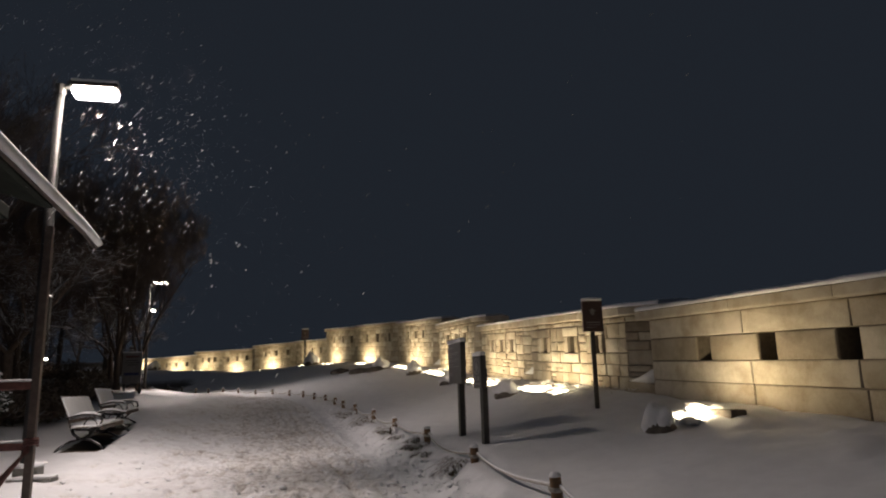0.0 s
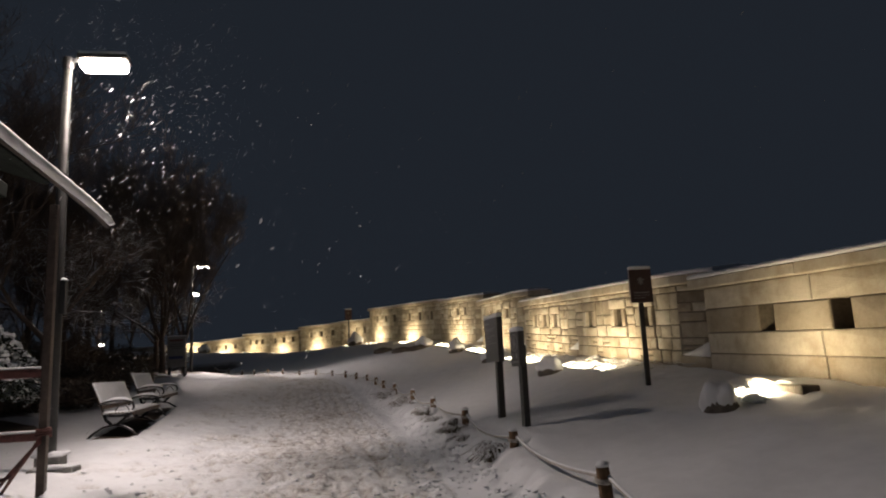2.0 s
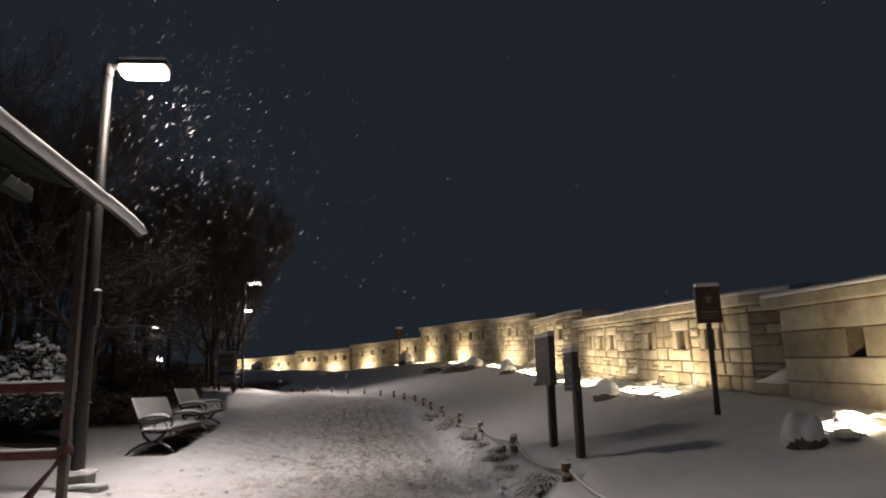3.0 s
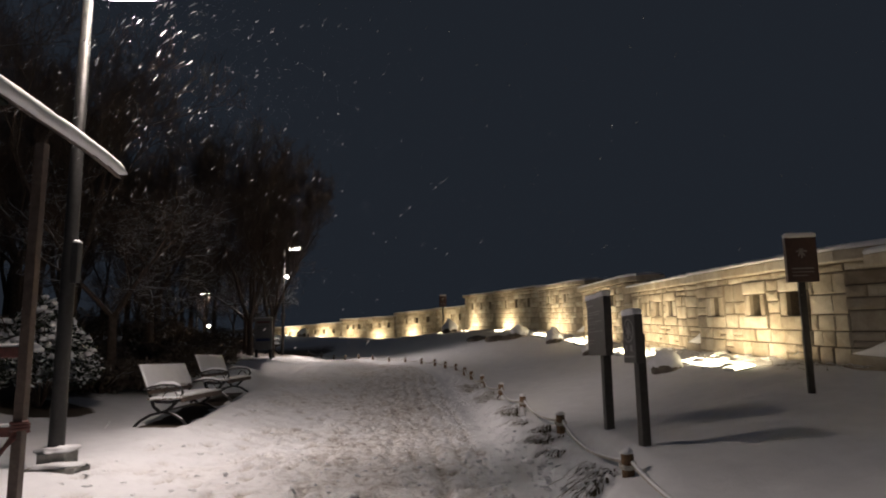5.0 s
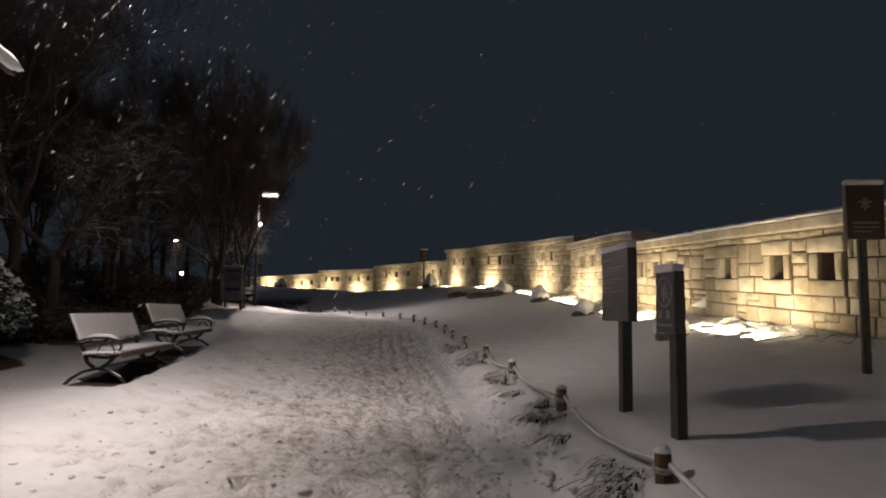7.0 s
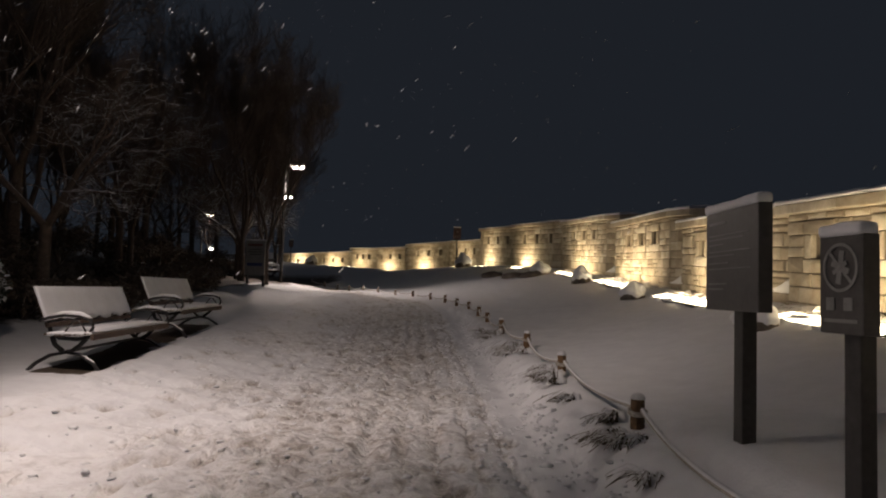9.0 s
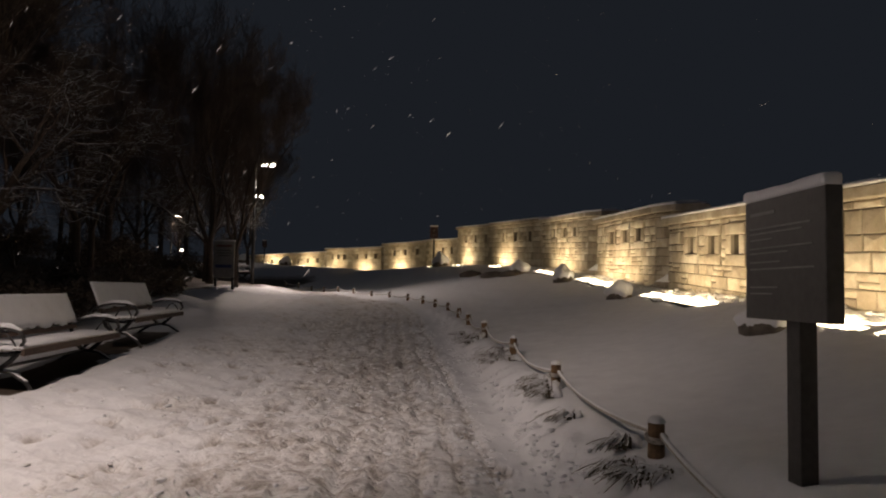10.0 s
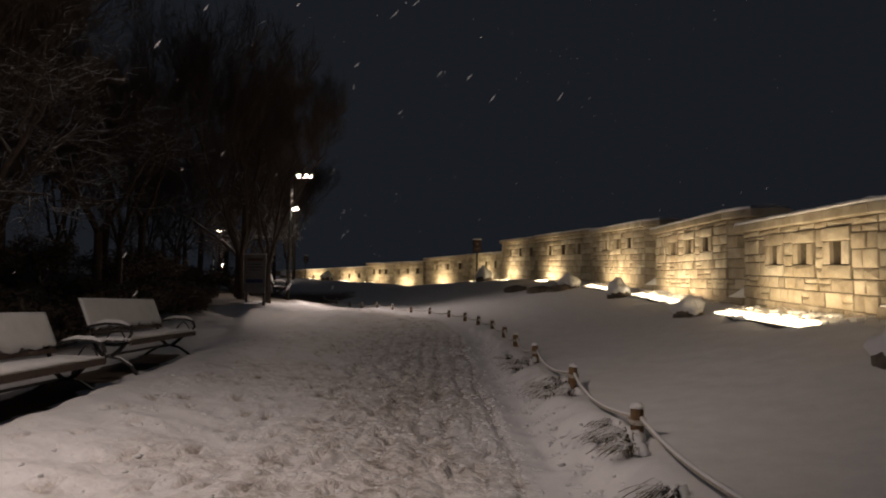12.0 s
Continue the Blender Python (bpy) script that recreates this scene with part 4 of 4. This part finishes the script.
street_lamp(-19.3, 60.0, 6.85, 0.9, "distant street lamp glowing behind the trees", LENS_FAR)
gl = thing("garden_lamp", Matrix.Translation(at_land(-18.4, 60.0)), "distant low garden lamp glowing behind the trees", "garden lamp")
link("post", *tube([(0, 0, 0), (0, 0, 1.0)], [0.06, 0.06], 10), DARKSTEEL, gl)
part("globe", box(0.34, 0.3, 0.2, (0, 0, 1.1), 0.06), LENS_FAR, gl)


# ---- shelter at the path's edge ----
def shelter():
    root = thing("shelter", Matrix.Translation((-2.25, 7.55, float(land(-2.25, 7.55)) - 0.11)), "open park shelter with a snow-covered roof and dark posts", "shelter")
    o = root.matrix_world.translation.copy()
    ez = 3.0 - o.z

    def pt(u, w, z):  # u: back along the eave from its tip, w: inwards, z: height over the eave
        return Vector((-1.99 + 0.052 * u - w, 8.38 - u - 0.03 * w, 0)) - Vector((o.x, o.y, 0)) + Vector((0, 0, ez + z + w * 0.34))

    n = 60
    for name, prof, mat, lab in (
        ("roof_deck", [(0.05, -0.03), (0.07, 0.0), (1.9, 0.02), (1.9, -0.09), (0.10, -0.09), (0.05, -0.07)], SOFFIT, "dark roof boards and fascia"),
        ("eave_beam", [(0.0, -0.045), (0.0, 0.0), (0.06, 0.0), (0.06, -0.045)], SHELTERPOST, "brown beam along the eave"),
        ("eave_snow", [(-0.03, -0.05), (-0.064, -0.022), (-0.070, 0.025), (-0.040, 0.066), (0.02, 0.082), (0.07, 0.068), (0.085, 0.03), (0.06, 0.001)], SNOW, "thick roll of snow along the eave"),
        ("roof_snow", [(0.06, 0.012), (0.08, 0.075), (0.25, 0.085), (1.9, 0.085), (1.9, 0.021), (0.08, 0.004)], SNOW, "thick rounded layer of snow on the roof"),
    ):
        start = 0.0 if "eave" in name else 1.75
        vs, fs, k = [], [], len(prof)
        for i in range(n + 1):
            u = start + (9.6 - start) * (i / n) ** 1.5
            tip = math.sqrt(min(1.0, (u - start) / 0.22)) if "snow" in name else 1.0
            droop = -0.05 * math.exp(-u / 0.35)
            for w, z in prof:
                e = 0.018 * noise.noise((u * 7, w * 6, z * 20)) + 0.008 * noise.noise((u * 21, w * 9, z * 30)) if "snow" in name else 0
                cz = 0.03
                vs.append(pt(u - (0.05 if "snow" in name else 0), (w + e) * (0.25 + 0.75 * tip) if "eave" in name else w + e, cz + (z - cz) * tip + droop + e))
        for i in range(n):
            for a in range(k):
                fs.append((i * k + a, i * k + (a + 1) % k, (i + 1) * k + (a + 1) % k, (i + 1) * k + a))
        fs += [tuple(range(k - 1, -1, -1)), tuple(n * k + a for a in range(k))]
        link(name, vs, fs, mat, root, lab, "snow" in name)
    for px_, py_ in ((0, 0), (0.12, -3.6), (-2.9, 0.0), (-2.8, -3.6)):
        h = ez + (0.0 if px_ > -1 else 0.9) - 0.02
        part("post", box(0.075, 0.075, h + 0.15, (px_, py_, h / 2 - 0.075), 0.008), SHELTERPOST, root)
    for px_ in (0.0, -1.45):
        part("beam", box(0.09, 6.8, 0.13, (-0.05 + px_ * 0.98, -4.0, ez + 0.03 - px_ * 0.34 - 0.06), 0.01, turn=pose(0, 0, 0, 0, 0, 2.9)), SOFFIT, root)
    for zz, hh in ((1.19, 0.085), (0.60, 0.075)):
        rail = part("rail", box(2.9, 0.05, hh, (-1.45, 0, zz), 0.012), RED_WOOD, root, "dark red wooden rail")
        part("snow_on_rail", box(2.85, 0.045, 0.025, (-1.45, 0, zz + hh / 2 + 0.008), 0.01), SNOW, rail, "", True)
    for k, (x1, z1) in enumerate(((-0.30, 0.10), (-0.42, 0.03), (-0.22, 0.26))):
        pts = [(0, -0.045, 0.62 - 0.03 * k), (-0.06, -0.06, 0.5), (x1 * 0.6, -0.10, 0.25 + z1 * 0.5), (x1, -0.12, z1), (x1 - 0.35, -0.10, max(0.02, z1 - 0.08))]
        link("tie_rope", *tube(pts, [0.014, 0.016, 0.016, 0.016, 0.014], 6), RED_WOOD, root, "dark rope hanging from the rail", True)
    link("rope_coil", *tube([(0.06 * math.cos(a), 0.06 * math.sin(a), 0.60 + a * 0.004) for a in np.linspace(0, 18.8, 40)], [0.013] * 40, 6), RED_WOOD, root, "", True)


shelter()


# ---- trees ----
def tree_parts(seed, height, stems, fork, spread, up=0.25, twigs=1.0, thick=0.11, levels=4):
    r = random.Random(seed)
    wood, fine = ([], []), ([], [])

    def grow(p, d, length, rad, level):
        n = 5 if level < 2 else 3
        pts, rr, q, dd = [p], [rad], p.copy(), d.copy()
        for i in range(n):
            wob = 0.16 if level < 2 else 0.26
            dd = (dd + Vector((r.gauss(0, wob), r.gauss(0, wob), r.gauss(0, wob) + up * 0.22))).normalized()
            q = q + dd * length / n
            pts.append(q.copy())
            rr.append(rad * (1 - 0.62 * (i + 1) / n))
        sides = (9, 7, 5, 3, 3)[min(level, 4)]
        add(wood if level < 2 else fine, tube(pts, rr, sides, False))
        if level >= levels:
            return
        kids = int((5, 6, 7, 7)[min(level, 3)] * (twigs if level > 1 else 1) + r.random())
        for k in range(kids):
            t = (0.25 + 0.75 * (k + r.random()) / kids) * n
            i = min(int(t), n - 1)
            at = pts[i].lerp(pts[i + 1], t - i)
            side = Vector((r.gauss(0, 1), r.gauss(0, 1), r.gauss(0, 0.5))).normalized()
            nd = (dd * 0.75 + side * spread * (1.0 if level else 1.1) + Vector((0, 0, up))).normalized()
            grow(at, nd, length * r.uniform(0.42, 0.68), max(rr[i] * 0.58, 0.0045), level + 1)

    base = [Vector((0, 0, -0.15)), Vector((0, 0, fork * 0.35)), Vector((r.uniform(-0.05, 0.05), 0.03, fork))]
    add(wood, tube(base, [thick * 1.45, thick * 1.1, thick], 10, False))
    for s in range(stems):
        a = 6.28 * s / stems + r.uniform(-0.5, 0.5)
        d = Vector((math.cos(a) * spread * 0.62, math.sin(a) * spread * 0.62, 1.0 if up > 0.1 else 0.7)).normalized()
        grow(base[2] - Vector((0, 0, 0.08)), d, (height - fork) * 0.62, thick * 0.72, 0)
    return wood, fine


def tree(x, y, turn, label, wood, fine, scale=1.0):
    root = thing("tree", pose(x, y, float(land(x, y)) - 0.02, 0, 0, turn), label, "tree", "bare trees")
    link("trunk", *wood, BARK, root, "", True)
    tagged(link("crown", *fine, TWIG, root, "fine bare twigs dusted with snow"), kind="stuff")
    root.scale = (scale,) * 3
    return root


vase = tree(-5.95, 27.5, 30, "tall bare vase-shaped tree with a dense crown of twigs", *tree_parts(4, 8.2, 4, 1.3, 0.60, 0.40, 1.5, 0.095))
def snowier(ob):
    """Snow lies along the boughs of the sheltered low trees."""
    for child in ob.children:
        child.data.materials.clear()
        child.data.materials.append(BOUGH)
    return ob


low = tree(-5.45, 15.7, 200, "low spreading bare tree with snow along its branches", *tree_parts(9, 5.0, 3, 1.45, 0.95, 0.06, 0.75, 0.082))
snowier(low)
slim = tree(-9.5, 20.0, 10, "tall slim bare tree in the dark wood", *tree_parts(17, 9.5, 2, 2.6, 0.55, 0.35, 0.9, 0.12))
copy_thing(vase, pose(-5.25, 27.9, float(land(-5.25, 27.9)), 0, 0, 140)).scale = (0.85, 0.85, 0.9)
rw = random.Random(31)
for x, y, which, s in ((-7.4, 11.2, low, 1.05), (-7.6, 22.5, low, 1.1), (-6.4, 28.5, low, 1.0), (-9.5, 14.5, slim, 1.0), (-7.6, 18.2, slim, 0.9), (-11.5, 17.5, vase, 0.9), (-12.5, 24.0, slim, 1.1), (-9.2, 26.5, vase, 0.9), (-10.8, 31.0, slim, 1.0), (-15.0, 29.0, vase, 1.0), (-14.2, 19.5, slim, 1.1), (-12.0, 11.5, vase, 1.0), (-9.0, 7.6, slim, 1.0), (-8.2, 35.5, low, 0.9), (-13.5, 40.0, low, 1.2), (-17.0, 36.0, vase, 1.0), (-18.5, 24.0, slim, 1.2), (-16.5, 14.0, vase, 1.1), (-20.0, 45.0, slim, 1.0), (-22.0, 32.0, vase, 1.1), (-6.9, 8.3, low, 0.9)):
    c = copy_thing(which, pose(x, y, float(land(x, y)), 0, 0, rw.uniform(0, 360)))
    c.scale = (s, s, s * rw.uniform(0.92, 1.08))
for k in range(46):
    y = rw.uniform(6, 62)
    x = -8.5 - 0.05 * y - rw.uniform(0, 1) ** 1.2 * 20
    s = rw.uniform(0.85, 1.35)
    c = copy_thing((slim, vase, low, slim)[k % 4], pose(x, y, float(land(x, y)) - 0.05, 0, 0, rw.uniform(0, 360)))
    c.scale = (s, s, s * rw.uniform(0.9, 1.15))


# ---- shrubs ----
def shrub(x, y, sx, sy, sz, seed, leaves, mat, label, lumps=7, leaf=0.05, name="shrub", snowy=True, cone=False):
    r = random.Random(seed)
    root = thing(name, Matrix.Translation(at_land(x, y, -0.02)), label, "shrub", "shrubs")
    store, pads = ([], []), None
    stems = ([], [])
    for _ in range(9):
        a = r.uniform(0, 6.28)
        add(stems, tube([(0, 0, -0.05), (sx * 0.4 * math.cos(a), sy * 0.4 * math.sin(a), sz * 0.5), (sx * 0.75 * math.cos(a), sy * 0.75 * math.sin(a), sz * r.uniform(0.6, 0.95))], [0.025, 0.015, 0.006], 5, False))
    tagged(link("stem_tangle", *stems, BARK, root), kind="stuff")
    centres = [(r.uniform(-0.7, 0.7) * sx, r.uniform(-0.7, 0.7) * sy, r.uniform(0.3, 0.8) * sz, r.uniform(0.28, 0.5)) for _ in range(lumps)]
    if cone:  # whorls of drooping boughs, narrowing to the tip
        centres = [(0.0, 0.0, sz * 0.93, 0.16)]
        for level, count in ((0.36, 10), (0.50, 8), (0.64, 7), (0.79, 5)):
            for k in range(count):
                a, reach = 6.28 * (k + r.uniform(-0.3, 0.3)) / count, (1.02 - level) * 1.15
                centres.append((sx * reach * math.cos(a), sy * reach * math.sin(a), sz * level * r.uniform(0.95, 1.05), r.uniform(0.2, 0.3)))
        lumps = len(centres)
    for _ in range(leaves):
        cx, cy, cz, cr = r.choice(centres)
        d = Vector((r.gauss(0, 1), r.gauss(0, 1), r.gauss(0, 0.8))).normalized() * r.uniform(0.6, 1.05)
        p = Vector((cx + d.x * sx * cr, cy + d.y * sy * cr, max(0.02, cz + d.z * sz * cr * 0.75)))
        e = Vector((r.gauss(0, 1), r.gauss(0, 1), r.gauss(0, 0.5))).normalized()
        f = e.cross(Vector((r.gauss(0, 0.4), r.gauss(0, 0.4), 1))).normalized()
        s = leaf * r.uniform(0.6, 1.3)
        n = len(store[0])
        store[0].extend((p - e * s, p + f * s * 0.45 + Vector((0, 0, s * 0.15)), p + e * s, p - f * s * 0.45))
        store[1].append((n, n + 1, n + 2, n + 3))
    tagged(link("foliage", *store, mat, root), kind="stuff")
    if snowy:
        b = bmesh.new()
        for k in range(lumps * (5 if cone else 11)):
            cx, cy, cz, cr = centres[k % lumps]
            a, rr = r.uniform(0, 6.28), r.uniform(0, 0.9) * cr
            q = blob(sx * cr * r.uniform(0.15, 0.42), sy * cr * r.uniform(0.15, 0.42), sz * cr * r.uniform(0.12, 0.22), r.uniform(0, 50), 0.6, 2, -0.1)
            bmesh.ops.translate(q, vec=(cx + rr * sx * math.cos(a), cy + rr * sy * math.sin(a), cz + sz * cr * 0.62 * math.sqrt(max(0.0, 1 - (rr / cr) ** 2))), verts=q.verts)
            me = bpy.data.meshes.new("tmp")
            q.to_mesh(me)
            q.free()
            b.from_mesh(me)
            bpy.data.meshes.remove(me)
        tagged(part("snow_load", b, SNOW, root, "pads of snow resting on the foliage", True), kind="stuff")
    return root


shrub(-5.3, 13.1, 0.88, 0.88, 1.66, 1, 8000, LEAF, "conical evergreen shrub with tiers of snow-laden boughs", 9, 0.05, cone=True)
shrub(-6.3, 11.7, 0.95, 0.9, 1.15, 2, 5200, LEAF, "rounded evergreen shrub loaded with snow", 8, 0.05)
for k in range(26):
    x, y = -7.0 - rw.uniform(0, 5), 7.5 + k * 1.25
    shrub(x, y, 1.0, 1.3, rw.uniform(0.8, 1.5), 140 + k, 2200, HEDGE, "tangle of dark undergrowth below the trees", 10, 0.06, "undergrowth_bush", False)
for k, (x, y, s) in enumerate(((-5.3, 15.0, 0.8), (-5.0, 16.2, 0.85), (-5.1, 16.6, 0.85), (-5.3, 18.4, 0.9), (-5.5, 20.2, 0.95), (-5.6, 22.0, 0.95), (-5.7, 23.6, 0.9), (-7.3, 14.6, 0.9), (-6.6, 17.4, 0.95), (-6.8, 20.9, 1.0))):
    shrub(x, y, 0.75, 1.15, s * 0.72, 40 + k, 3600, HEDGE, "dry brown hedge bush dusted with snow", 10, 0.045, "hedge_bush", False)

# ---- notice board and bench at the bend ----
nb = thing("notice_board", pose(-5.25, 26.6, float(land(-5.25, 26.6)), 0, 0, 78), "pale notice board on dark legs beside the tree", "notice board")
panel = part("panel", box(0.05, 0.68, 1.10, (0, 0, 0.85), 0.01), BOARD, nb)
for row, w, h, mat in ((1.26, 0.5, 0.07, RED_WOOD), (1.12, 0.44, 0.02, DARKSTEEL), (1.04, 0.5, 0.02, DARKSTEEL), (0.96, 0.38, 0.02, DARKSTEEL), (0.64, 0.54, 0.10, BLUE_PRINT)):
    part("lettering_line", box(0.004, w, h, (-0.028, 0, row)), mat, panel)
part("snow_cap", box(0.08, 0.70, 0.035, (0, 0, 1.415), 0.013), SNOW, nb, "", True)
for s in (-0.28, 0.28):
    part("leg", box(0.07, 0.07, 0.6, (0.062, s, 0.15), 0.008), DARKSTEEL, nb)
far_bench = bench(-6.75, 33.9, 14, "snow-covered bench at the bend of the path below the lamp")


# ---- falling snow ----
def falling_snow():
    r = random.Random(77)
    vs, fs = [], []
    for i in range(9000):
        # most crowd round the lamp: fine flakes added to build up its glowing haze
        if i < 6800:
            p = LAMP1 + (Vector((r.gauss(0.5, 1.1), r.gauss(-0.6, 1.4), r.gauss(-0.5, 0.95))) if i % 2 else Vector((r.gauss(0.9, 2.3), r.gauss(0.5, 2.2), r.gauss(-0.6, 1.7))))
        else:
            p = Vector((r.uniform(-7, 6), r.uniform(3.5, 26), r.uniform(0.6, 7.5)))
        if p.z < 0.6 or (-0.6 < p.x < 2.4 and p.y < 9.5):
            continue
        large = i % 13 == 0
        s = r.uniform(0.0032, 0.0062) if large else r.uniform(0.0009, 0.0018)
        d = Vector((-0.75 + r.gauss(0, 0.3), 0.1, -0.8 + r.gauss(0, 0.3))).normalized() * s * (r.uniform(4.0, 9.0) if large else r.uniform(3, 6))
        a, b = Vector((s * 0.8, 0, -s * 0.6)), Vector((0, s, 0))
        n = len(vs)
        vs.extend((p - d, p + a, p + b, p - a, p - b, p + d))
        for k in range(4):
            fs.append((n, n + 1 + k, n + 1 + (k + 1) % 4))
            fs.append((n + 5, n + 1 + (k + 1) % 4, n + 1 + k))
    tagged(link("falling_snow", vs, fs, FLAKE), "loose falling snowflakes, with fine ones added round the lamp for its haze", "snowfall", kind="stuff")


falling_snow()


# ---- dead stalks between the lights and the wall ----
def fallen_twigs():
    r = random.Random(91)
    store = ([], [])
    for _ in range(260):
        y = r.uniform(9.5, 33)
        x = float(wall_x(y)) - r.uniform(0.12, 0.62)
        a, ln = r.gauss(1.4, 0.5), r.uniform(0.12, 0.5)
        pts = []
        for k in range(4):
            px_, py_ = x + math.cos(a) * ln * (k / 3 - 0.5), y + math.sin(a) * ln * (k / 3 - 0.5)
            pts.append((px_, py_, float(land(px_, py_)) + r.uniform(0.02, 0.075)))
        add(store, tube(pts, [0.003, 0.005, 0.004, 0.002], 4, False))
    tagged(link("fallen_twigs", *store, BARK), "dark fallen twigs and stalks lying along the foot of the wall", "twigs", kind="stuff")


fallen_twigs()


# ---- clods of kicked-up snow on the path ----
def snow_clods():
    r = random.Random(55)
    base = bmesh.new()
    bmesh.ops.create_icosphere(base, subdivisions=1, radius=1.0)
    shape = [v.co.copy() for v in base.verts]
    tris = [tuple(v.index for v in f.verts) for f in base.faces]
    base.free()
    vs, fs = [], []
    for i in range(4200):
        y = 2.3 + 18 * r.random() ** 1.4
        lane = r.choice((-0.42, -0.85, r.uniform(-4.6, -0.5), r.uniform(-4.6, -0.5), r.uniform(-4.6, -0.5)))
        x = float(post_x(y)) + lane + r.gauss(0, 0.09)
        s = min(0.04, 0.007 + abs(r.gauss(0, 0.011)))
        z = on_snow(x, y) + r.uniform(-0.006, 0.004)
        a = r.uniform(0, 6.28)
        n = len(vs)
        for c in shape:
            q = c * s * (1 + 0.45 * r.uniform(-1, 1))
            vs.append((x + 1.3 * q.x * math.cos(a) - q.y * math.sin(a), y + 1.3 * q.x * math.sin(a) + q.y * math.cos(a), z + 0.5 * q.z))
        fs.extend(tuple(n + k for k in t) for t in tris)
    tagged(link("snow_clods", vs, fs, SNOW, None, "", True), "small clods of kicked-up snow lying over the trodden path", "snow clods", kind="stuff")


snow_clods()
